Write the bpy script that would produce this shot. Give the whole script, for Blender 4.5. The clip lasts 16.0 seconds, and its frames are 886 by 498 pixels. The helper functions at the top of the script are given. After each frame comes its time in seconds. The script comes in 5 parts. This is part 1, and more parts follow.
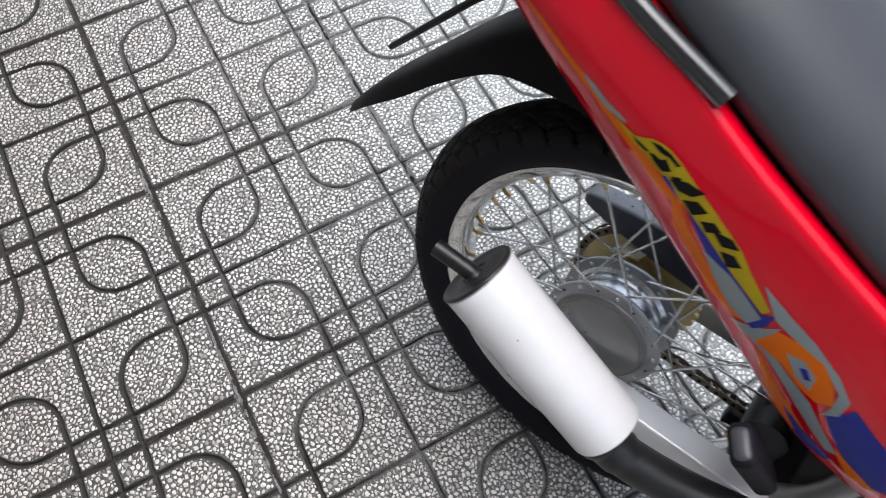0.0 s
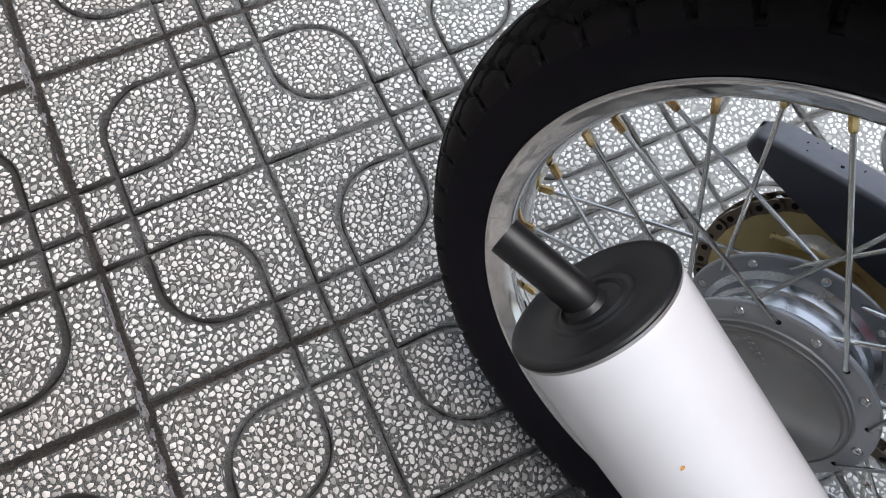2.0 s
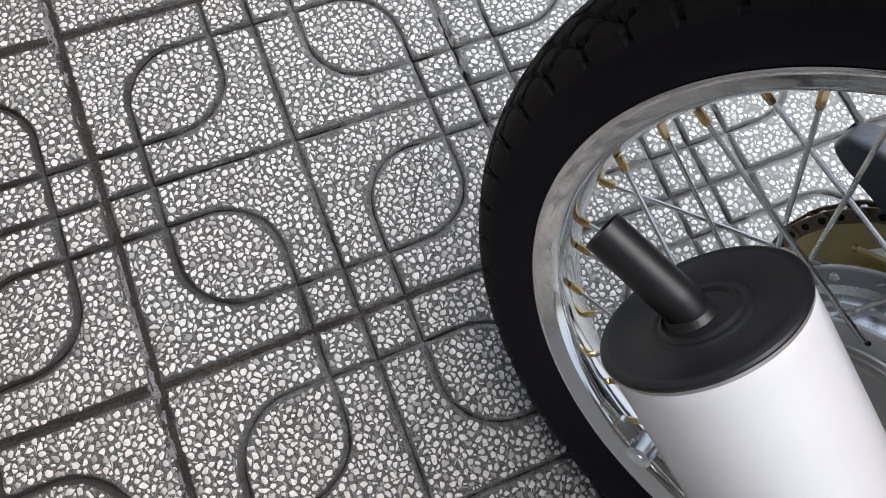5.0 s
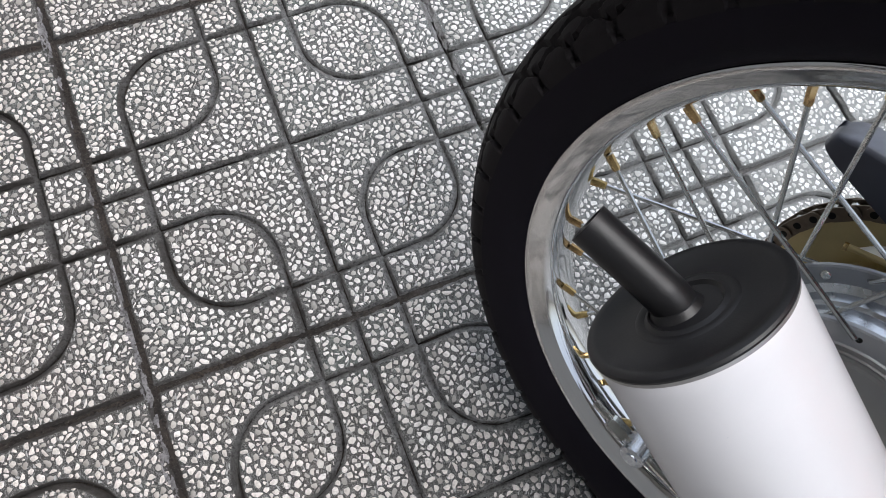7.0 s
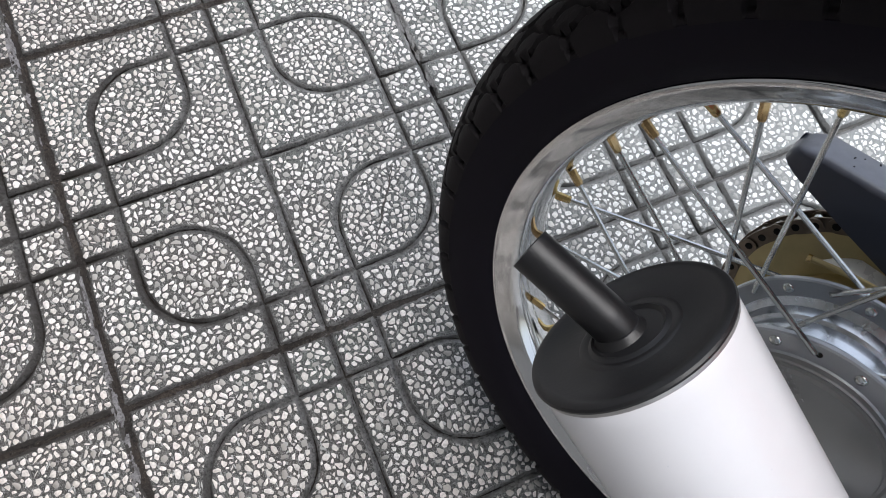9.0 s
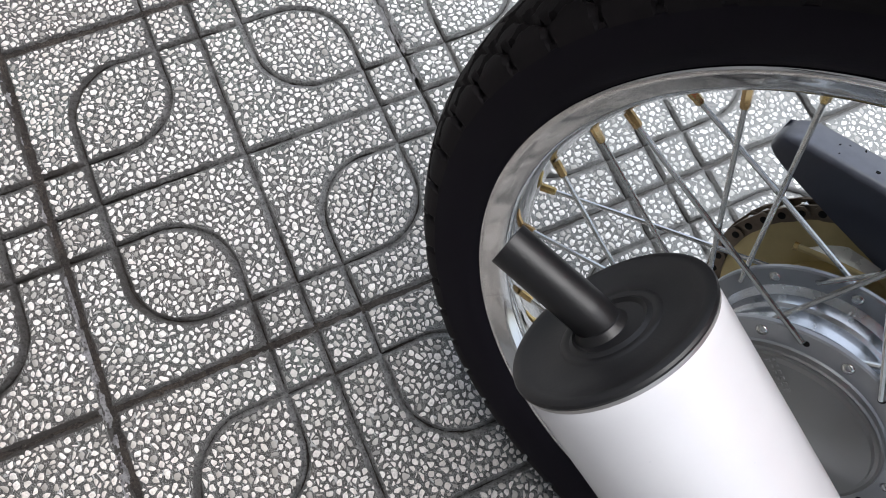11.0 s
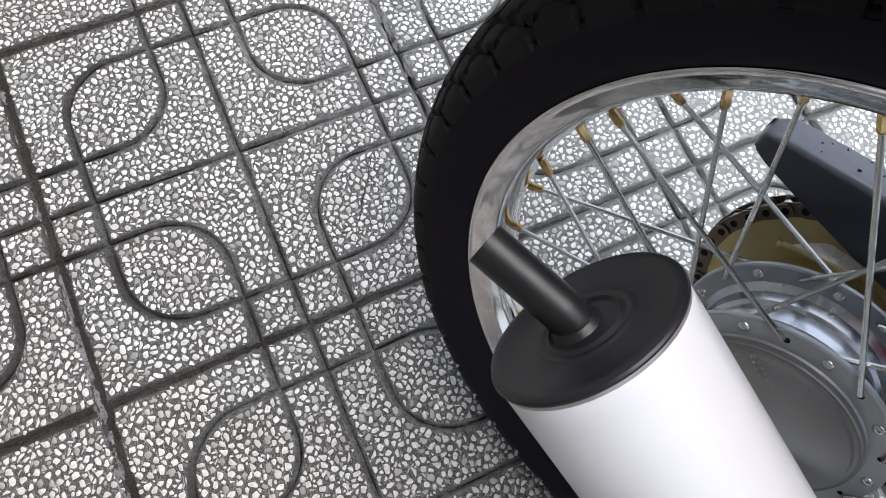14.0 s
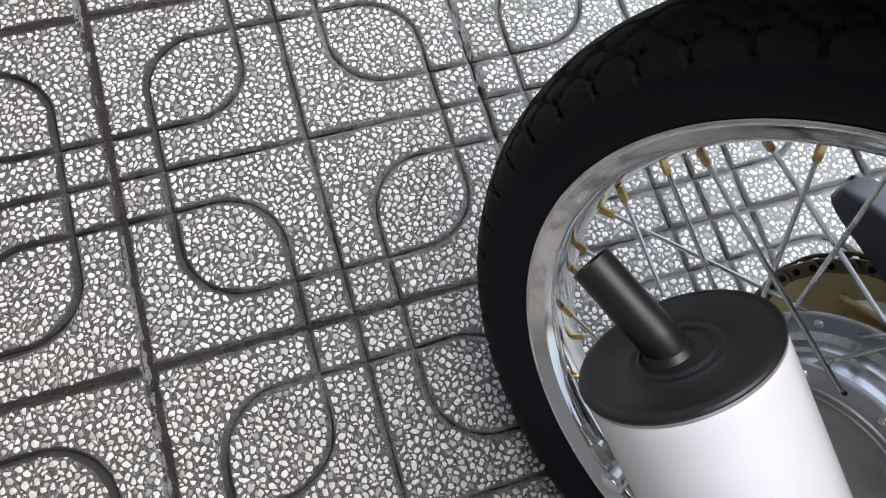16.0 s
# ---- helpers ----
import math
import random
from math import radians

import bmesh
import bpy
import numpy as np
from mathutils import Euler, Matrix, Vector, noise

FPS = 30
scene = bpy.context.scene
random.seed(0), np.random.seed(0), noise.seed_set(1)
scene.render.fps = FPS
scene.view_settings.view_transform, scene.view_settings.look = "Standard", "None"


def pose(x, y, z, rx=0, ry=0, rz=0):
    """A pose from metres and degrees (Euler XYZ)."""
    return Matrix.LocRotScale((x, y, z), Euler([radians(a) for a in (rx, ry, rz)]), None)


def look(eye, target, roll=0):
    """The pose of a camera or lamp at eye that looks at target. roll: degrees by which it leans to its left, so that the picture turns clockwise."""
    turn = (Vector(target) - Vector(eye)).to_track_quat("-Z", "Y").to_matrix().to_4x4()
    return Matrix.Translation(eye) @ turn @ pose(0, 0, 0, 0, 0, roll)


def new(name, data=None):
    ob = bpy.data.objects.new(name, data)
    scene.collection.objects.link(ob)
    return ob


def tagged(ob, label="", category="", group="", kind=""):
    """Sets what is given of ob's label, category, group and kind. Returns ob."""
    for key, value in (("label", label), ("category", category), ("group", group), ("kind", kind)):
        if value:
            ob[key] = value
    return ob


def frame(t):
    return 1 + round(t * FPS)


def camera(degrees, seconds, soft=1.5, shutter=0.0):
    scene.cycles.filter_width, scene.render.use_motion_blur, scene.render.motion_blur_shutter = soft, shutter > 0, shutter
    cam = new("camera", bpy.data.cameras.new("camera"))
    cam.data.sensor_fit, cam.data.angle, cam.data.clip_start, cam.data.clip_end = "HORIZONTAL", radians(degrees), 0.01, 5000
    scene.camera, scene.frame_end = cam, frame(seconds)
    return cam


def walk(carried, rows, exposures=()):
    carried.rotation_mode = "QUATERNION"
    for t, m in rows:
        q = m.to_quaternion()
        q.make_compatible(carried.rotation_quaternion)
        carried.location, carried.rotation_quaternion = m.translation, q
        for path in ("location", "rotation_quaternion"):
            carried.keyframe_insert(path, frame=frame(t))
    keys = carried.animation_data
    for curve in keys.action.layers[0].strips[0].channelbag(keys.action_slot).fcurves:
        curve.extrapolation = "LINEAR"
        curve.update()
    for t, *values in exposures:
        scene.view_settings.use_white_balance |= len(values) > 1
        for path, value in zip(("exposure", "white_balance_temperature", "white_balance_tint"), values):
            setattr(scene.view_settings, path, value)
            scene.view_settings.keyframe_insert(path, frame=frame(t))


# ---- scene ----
cam = camera(61.5, 16.0, soft=0.62, shutter=0.3)
PATH = [
    (0, (0.133, -0.766, 1.116), (0.535, -0.070, -0.673), 1.6),
    (0.5, (0.11, -0.676, 0.99), (0.488, 0.014, -0.849), 2.7),
    (1, (0.136, -0.619, 0.898), (0.533, 0.009, -0.952), 7.8),
    (1.5, (0.164, -0.581, 0.779), (0.548, -0.001, -1.096), 8.8),
    (2, (0.19, -0.586, 0.762), (0.557, -0.053, -1.13), 9.9),
    (2.5, (0.181, -0.579, 0.731), (0.528, -0.067, -1.17), 10.4),
    (3, (0.174, -0.578, 0.725), (0.517, -0.071, -1.179), 11.7),
    (3.5, (0.164, -0.572, 0.73), (0.51, -0.063, -1.173), 12.6),
    (6, (0.172, -0.562, 0.716), (0.524, -0.044, -1.183), 13.0),
    (6.5, (0.173, -0.567, 0.715), (0.527, -0.044, -1.182), 12.9),
    (7, (0.171, -0.569, 0.72), (0.532, -0.038, -1.174), 12.8),
    (7.5, (0.177, -0.565, 0.727), (0.544, -0.033, -1.165), 12.9),
    (8, (0.187, -0.569, 0.722), (0.563, -0.033, -1.168), 13.0),
    (10.5, (0.196, -0.566, 0.719), (0.581, -0.041, -1.172), 13.5),
    (11, (0.2, -0.568, 0.717), (0.588, -0.059, -1.178), 13.9),
    (11.5, (0.206, -0.569, 0.716), (0.595, -0.072, -1.182), 14.3),
    (12, (0.207, -0.568, 0.717), (0.601, -0.074, -1.181), 15.0),
    (12.5, (0.211, -0.564, 0.717), (0.607, -0.072, -1.18), 15.4),
    (13, (0.21, -0.566, 0.714), (0.603, -0.072, -1.184), 14.8),
    (13.5, (0.204, -0.566, 0.722), (0.592, -0.069, -1.176), 14.0),
    (14, (0.207, -0.571, 0.723), (0.59, -0.073, -1.176), 14.0),
    (14.5, (0.209, -0.575, 0.721), (0.591, -0.073, -1.176), 15.0),
    (15, (0.195, -0.571, 0.721), (0.57, -0.063, -1.176), 16.5),
    (15.5, (0.182, -0.562, 0.751), (0.546, -0.045, -1.147), 17.5),
    (16, (0.171, -0.562, 0.734), (0.518, -0.034, -1.163), 17.4),
]
walk(cam, [(t, look(eye, target, roll)) for t, eye, target, roll in PATH], [(0.0, 0.62, 6350, 10), (0.6, 0.60, 6350, 10), (1.5, 0.50, 6350, 10), (8.0, 0.47, 6350, 10), (10.5, 0.60, 6350, 10), (14.5, 0.60, 6350, 10), (16.0, 0.54, 6350, 10)])

# ---------------------------------------------------------------- world and light
world = bpy.data.worlds.new("sky")
scene.world = world
world.use_nodes = True
wn = world.node_tree
sky = wn.nodes.new("ShaderNodeTexSky")
sky.sky_type, sky.sun_disc = "NISHITA", False
sky.sun_elevation, sky.sun_rotation = radians(80), radians(68)
sky.air_density, sky.dust_density, sky.ozone_density = 1.0, 3.0, 1.0
# hazy, nearly white sky
haze = wn.nodes.new("ShaderNodeHueSaturation")
haze.inputs["Saturation"].default_value = 0.48
wn.links.new(sky.outputs["Color"], haze.inputs["Color"])
wn.links.new(haze.outputs["Color"], wn.nodes["Background"].inputs["Color"])
wn.nodes["Background"].inputs["Strength"].default_value = 0.17
sun_data = bpy.data.lights.new("sun", "SUN")
sun_data.energy, sun_data.angle, sun_data.color = 1.7, radians(50), (1.0, 0.985, 0.965)
sun = new("sun", sun_data)
sun.matrix_world = look((1.15, -0.1, 4.8), (0.4, -0.4, 0.0))


# ---------------------------------------------------------------- materials
def material(name, color, rough=0.5, metal=0.0, coat=0.0, coat_rough=0.05, spec=0.5):
    m = bpy.data.materials.new(name)
    m.use_nodes = True
    b = m.node_tree.nodes["Principled BSDF"]
    b.inputs["Base Color"].default_value = (*color, 1)
    b.inputs["Roughness"].default_value = rough
    b.inputs["Metallic"].default_value = metal
    b.inputs["Coat Weight"].default_value = coat
    b.inputs["Coat Roughness"].default_value = coat_rough
    b.inputs["Specular IOR Level"].default_value = spec
    return m


class Nodes:
    """Short-hand for building node trees."""

    def __init__(self, m):
        self.t = m.node_tree
        self.b = self.t.nodes["Principled BSDF"]

    def node(self, kind, **values):
        n = self.t.nodes.new("ShaderNode" + kind)
        for k, v in values.items():
            if k in n.inputs:
                n.inputs[k].default_value = v
        return n

    def link(self, a, b):
        self.t.links.new(a, b)

    def coords(self):
        return self.t.nodes.new("ShaderNodeTexCoord").outputs["Object"]

    def noise(self, scale, detail=4.0, rough=0.55, co=None):
        n = self.node("TexNoise", Scale=scale, Detail=detail, Roughness=rough)
        self.link(co or self.coords(), n.inputs["Vector"])
        return n.outputs["Fac"]

    def ramp(self, fac, stops):
        r = self.t.nodes.new("ShaderNodeValToRGB")
        e = r.color_ramp.elements
        while len(e) < len(stops):
            e.new(0.5)
        for el, (p, c) in zip(e, stops):
            el.position, el.color = p, (*c, 1) if len(c) == 3 else c
        self.link(fac, r.inputs["Fac"])
        return r.outputs["Color"]

    def mix(self, fac, a, b, mode="MIX"):
        n = self.t.nodes.new("ShaderNodeMix")
        n.data_type, n.blend_type = "RGBA", mode
        for sock, v in ((n.inputs[0], fac), (n.inputs[6], a), (n.inputs[7], b)):
            if isinstance(v, bpy.types.NodeSocket):
                self.link(v, sock)
            elif isinstance(v, (int, float)):
                sock.default_value = v
            else:
                sock.default_value = (*v, 1)
        return n.outputs[2]

    def math(self, op, a, b=0.0, c=0.0):
        n = self.t.nodes.new("ShaderNodeMath")
        n.operation = op
        for sock, v in zip(n.inputs, (a, b, c)):
            if isinstance(v, bpy.types.NodeSocket):
                self.link(v, sock)
            else:
                sock.default_value = v
        return n.outputs[0]

    def bump(self, height, strength=0.3, distance=0.001):
        n = self.node("Bump", Strength=strength, Distance=distance)
        self.link(height, n.inputs["Height"])
        self.link(n.outputs["Normal"], self.b.inputs["Normal"])


def worn(name, color, rough, metal=0.0, vary=0.25, scale=40.0, grain=600.0, bump=0.15, coat=0.0, coat_rough=0.06, rough_vary=0.12, spec=0.5):
    """A surface with blotches, grain and uneven gloss."""
    m = material(name, color, rough, metal, coat, coat_rough, spec)
    n = Nodes(m)
    big = n.noise(scale, 5.0)
    fine = n.noise(grain, 3.0)
    dark = tuple(c * (1 - vary) for c in color)
    light = tuple(min(1.0, c * (1 + vary * 0.6)) for c in color)
    col = n.mix(big, dark, light)
    col = n.mix(n.math("MULTIPLY", fine, vary * 0.5), col, tuple(c * 0.7 for c in color))
    n.link(col, n.b.inputs["Base Color"])
    n.link(n.math("MULTIPLY_ADD", big, rough_vary * 2, rough - rough_vary), n.b.inputs["Roughness"])
    if bump:
        n.bump(fine, bump, 0.0004)
    return m


def make_terrazzo():
    """Broken white marble chips in dark grey cement, worn and slightly dirty."""
    m = material("terrazzo", (0.3, 0.3, 0.3), 0.5)
    n = Nodes(m)
    co = n.t.nodes.new("ShaderNodeNewGeometry").outputs["Position"]
    warp = n.node("TexNoise", Scale=210.0, Detail=2.0)
    n.link(co, warp.inputs["Vector"])
    off = n.t.nodes.new("ShaderNodeVectorMath")
    off.operation = "MULTIPLY_ADD"
    n.link(warp.outputs["Color"], off.inputs[0])
    off.inputs[1].default_value = (0.0052, 0.0052, 0.0)
    n.link(co, off.inputs[2])
    flat = n.t.nodes.new("ShaderNodeVectorMath")
    flat.operation = "MULTIPLY"
    n.link(off.outputs[0], flat.inputs[0])
    flat.inputs[1].default_value = (1.0, 1.0, 0.0)
    pos = flat.outputs[0]

    def chips(scale, low, high, keep):
        edge = n.node("TexVoronoi", Scale=scale, Randomness=1.0)
        edge.voronoi_dimensions, edge.feature = "2D", "DISTANCE_TO_EDGE"
        cell = n.node("TexVoronoi", Scale=scale, Randomness=1.0)
        cell.voronoi_dimensions, cell.feature = "2D", "F1"
        n.link(pos, edge.inputs["Vector"])
        n.link(pos, cell.inputs["Vector"])
        sep = n.t.nodes.new("ShaderNodeSeparateColor")
        n.link(cell.outputs["Color"], sep.inputs[0])
        # each chip keeps a margin of its own
        margin = n.math("MULTIPLY_ADD", sep.outputs[0], high - low, low)
        inside = n.math("SUBTRACT", edge.outputs["Distance"], margin)
        around = n.math("SUBTRACT", n.math("MULTIPLY_ADD", sep.outputs[2], 0.20, 0.40), cell.outputs["Distance"])
        inside = n.math("MULTIPLY", n.math("MINIMUM", inside, around), 55.0)
        inside = n.math("MINIMUM", n.math("MAXIMUM", inside, 0.0), 1.0)
        kept = n.math("LESS_THAN", sep.outputs[1], keep)
        return n.math("MULTIPLY", inside, kept), sep.outputs[2], kept

    big, tone, kept = chips(142.0, 0.10, 0.22, 0.86)
    small, tone2, _ = chips(300.0, 0.14, 0.30, 0.80)
    small = n.math("MULTIPLY", small, n.math("MAXIMUM", n.math("SUBTRACT", 1.0, kept), n.math("LESS_THAN", tone2, 0.25)))
    stain = n.noise(3.2, 6.0, 0.6, co)
    stain2 = n.noise(17.0, 5.0, 0.6, co)
    grit = n.noise(900.0, 3.0, 0.6, co)
    cement = n.mix(stain, (0.036, 0.036, 0.035), (0.085, 0.086, 0.081))
    spot = n.t.nodes.new("ShaderNodeSeparateXYZ")
    n.link(co, spot.inputs[0])
    dry_lit = n.math("MULTIPLY_ADD", spot.outputs[0], 1.5, n.math("MULTIPLY_ADD", n.noise(3.7, 4.0, 0.6, co), 1.2, -0.75))
    cement = n.mix(n.ramp(dry_lit, [(0.0, (0, 0, 0)), (0.7, (0.85, 0.85, 0.85))]), cement, (0.150, 0.153, 0.147))
    # faint green and brown tinges where water has stood
    tinge = n.noise(6.0, 4.0, 0.6, co)
    cement = n.mix(n.ramp(tinge, [(0.52, (0, 0, 0)), (0.68, (0.8, 0.8, 0.8))]), cement, (0.052, 0.078, 0.062))
    cement = n.mix(n.ramp(tinge, [(0.30, (0.8, 0.8, 0.8)), (0.46, (0, 0, 0))]), cement, (0.080, 0.060, 0.047))
    cement = n.mix(n.ramp(grit, [(0.35, (0.75, 0.75, 0.75)), (0.62, (0, 0, 0))]), cement, (0.026, 0.026, 0.025))
    cement = n.mix(n.ramp(grit, [(0.56, (0, 0, 0)), (0.70, (0.8, 0.8, 0.8))]), cement, (0.22, 0.22, 0.21))
    white = n.ramp(tone, [(0.0, (0.50, 0.50, 0.48)), (0.16, (0.72, 0.715, 0.69)), (0.5, (0.84, 0.82, 0.80)), (1.0, (0.90, 0.90, 0.88))])
    vein = n.noise(330.0, 4.0, 0.7, co)
    white = n.mix(n.ramp(vein, [(0.36, (0.42, 0.42, 0.42)), (0.54, (0, 0, 0))]), white, (0.40, 0.385, 0.36))
    white = n.mix(n.ramp(n.noise(2.3, 3.0, 0.5, co), [(0.35, (0.55, 0.55, 0.55)), (0.6, (0, 0, 0))]), white, (0.86, 0.78, 0.72), "MULTIPLY")
    white2 = n.ramp(tone2, [(0.0, (0.40, 0.40, 0.38)), (1.0, (0.82, 0.82, 0.80))])
    col = n.mix(small, cement, white2)
    col = n.mix(big, col, white)
    # pale specks of fine sand, and cement smeared along the tile's rim
    sand = n.node("TexVoronoi", Scale=820.0)
    n.link(co, sand.inputs["Vector"])
    speck = n.math("LESS_THAN", sand.outputs["Distance"], 0.20)
    free = n.math("SUBTRACT", 1.0, n.math("MAXIMUM", big, small))
    col = n.mix(n.math("MULTIPLY", n.math("MULTIPLY", speck, free), 0.55), col, (0.42, 0.42, 0.40))
    own = n.t.nodes.new("ShaderNodeSeparateXYZ")
    n.link(n.coords(), own.inputs[0])
    rim_d = n.math("MAXIMUM", n.math("ABSOLUTE", own.outputs[0]), n.math("ABSOLUTE", own.outputs[1]))
    smear = n.math("MULTIPLY", n.math("SUBTRACT", rim_d, n.math("MULTIPLY_ADD", stain2, -0.030, 0.203)), 160.0)
    smear = n.math("MINIMUM", n.math("MAXIMUM", smear, 0.0), 0.45)
    col = n.mix(smear, col, n.mix(grit, (0.07, 0.07, 0.066), (0.26, 0.255, 0.245)))
    dirt = n.ramp(stain2, [(0.38, (0, 0, 0)), (0.75, (1, 1, 1))])
    col = n.mix(n.math("MULTIPLY", dirt, 0.15), col, (0.17, 0.165, 0.15))
    # a thin, uneven film of brown silt, darker towards low x
    place = n.t.nodes.new("ShaderNodeSeparateXYZ")
    n.link(co, place.inputs[0])
    film = n.math("MULTIPLY_ADD", place.outputs[0], -0.9, n.math("MULTIPLY_ADD", n.noise(4.5, 5.0, 0.65, co), 1.3, -0.18))
    col = n.mix(n.ramp(film, [(0.10, (0, 0, 0)), (0.85, (1, 1, 1))]), col, (0.90, 0.845, 0.80), "MULTIPLY")
    # bluish towards high x: the open sky's tint put into the colour
    cool = n.math("MULTIPLY_ADD", place.outputs[0], 1.6, n.math("MULTIPLY_ADD", n.noise(5.0, 4.0, 0.6, co), 1.2, -1.05))
    col = n.mix(n.ramp(cool, [(0.0, (0, 0, 0)), (0.7, (1, 1, 1))]), col, (0.94, 0.985, 1.01), "MULTIPLY")
    n.link(col, n.b.inputs["Base Color"])
    chip = n.math("MAXIMUM", big, small)
    n.link(n.math("MULTIPLY_ADD", chip, -0.12, n.math("MULTIPLY_ADD", stain2, 0.25, 0.30)), n.b.inputs["Roughness"])
    n.bump(n.math("ADD", n.math("MULTIPLY", chip, 0.6), n.math("MULTIPLY", grit, 0.9)), 0.7, 0.0008)
    return m


def make_cement():
    """Grey cement between the marble chips: streaked, gritty, stained."""
    m = material("terrazzo_cement", (0.1, 0.1, 0.1), 0.6)
    n = Nodes(m)
    co = n.t.nodes.new("ShaderNodeNewGeometry").outputs["Position"]
    stain, stain2, grit = n.noise(3.2, 6.0, 0.6, co), n.noise(17.0, 5.0, 0.6, co), n.noise(1100.0, 3.0, 0.65, co)
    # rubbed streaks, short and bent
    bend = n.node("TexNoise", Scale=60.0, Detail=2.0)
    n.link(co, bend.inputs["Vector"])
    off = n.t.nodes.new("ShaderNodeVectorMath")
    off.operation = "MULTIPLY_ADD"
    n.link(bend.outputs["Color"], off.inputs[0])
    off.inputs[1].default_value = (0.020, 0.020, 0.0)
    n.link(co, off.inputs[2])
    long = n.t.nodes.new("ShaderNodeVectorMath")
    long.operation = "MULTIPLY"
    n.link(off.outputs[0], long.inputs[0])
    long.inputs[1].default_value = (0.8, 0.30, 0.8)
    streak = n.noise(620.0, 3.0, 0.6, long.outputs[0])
    col = n.mix(stain, (0.032, 0.028, 0.025), (0.066, 0.062, 0.057))
    spot = n.t.nodes.new("ShaderNodeSeparateXYZ")
    n.link(co, spot.inputs[0])
    # dry towards high x, lightened further to stand for brighter light there
    dry_lit = n.math("MULTIPLY_ADD", spot.outputs[0], 1.5, n.math("MULTIPLY_ADD", n.noise(3.7, 4.0, 0.6, co), 1.2, -0.75))
    col = n.mix(n.ramp(dry_lit, [(0.0, (0, 0, 0)), (0.7, (0.85, 0.85, 0.85))]), col, (0.142, 0.162, 0.166))
    tinge = n.noise(6.0, 4.0, 0.6, co)
    col = n.mix(n.ramp(tinge, [(0.52, (0, 0, 0)), (0.68, (0.75, 0.75, 0.75))]), col, (0.080, 0.104, 0.092))
    col = n.mix(n.ramp(tinge, [(0.30, (0.75, 0.75, 0.75)), (0.46, (0, 0, 0))]), col, (0.105, 0.086, 0.074))
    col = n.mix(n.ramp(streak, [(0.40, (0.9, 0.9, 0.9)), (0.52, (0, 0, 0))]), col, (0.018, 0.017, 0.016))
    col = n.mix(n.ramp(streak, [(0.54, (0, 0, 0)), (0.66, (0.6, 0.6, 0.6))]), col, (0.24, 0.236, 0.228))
    col = n.mix(n.ramp(grit, [(0.52, (0, 0, 0)), (0.66, (0.75, 0.75, 0.75))]), col, (0.36, 0.355, 0.34))
    col = n.mix(n.ramp(grit, [(0.34, (0.8, 0.8, 0.8)), (0.47, (0, 0, 0))]), col, (0.016, 0.015, 0.014))
    # dry dust rubbed in towards high x, with sunlight missing there painted in too
    dusty_lit = n.math("MULTIPLY_ADD", spot.outputs[0], 2.6, n.math("MULTIPLY_ADD", n.noise(9.0, 5.0, 0.65, co), 1.0, -1.55))
    col = n.mix(n.ramp(dusty_lit, [(0.0, (0, 0, 0)), (0.7, (0.72, 0.72, 0.72))]), col, n.mix(grit, (0.19, 0.205, 0.207), (0.34, 0.355, 0.355)))
    # slivers of marble too small to tell apart
    sliver = n.node("TexVoronoi", Scale=430.0, Randomness=1.0)
    n.link(long.outputs[0], sliver.inputs["Vector"])
    pick = n.t.nodes.new("ShaderNodeSeparateColor")
    n.link(sliver.outputs["Color"], pick.inputs[0])
    bit = n.math("MULTIPLY", n.math("LESS_THAN", sliver.outputs["Distance"], 0.30), n.math("LESS_THAN", pick.outputs[0], 0.45))
    col = n.mix(n.math("MULTIPLY", bit, 0.6), col, n.mix(pick.outputs[1], (0.30, 0.30, 0.285), (0.68, 0.675, 0.655)))
    n.link(col, n.b.inputs["Base Color"])
    n.link(n.math("MULTIPLY_ADD", stain2, 0.25, 0.42), n.b.inputs["Roughness"])
    n.bump(n.math("ADD", n.math("MULTIPLY", grit, 0.8), streak), 0.8, 0.0009)
    return m


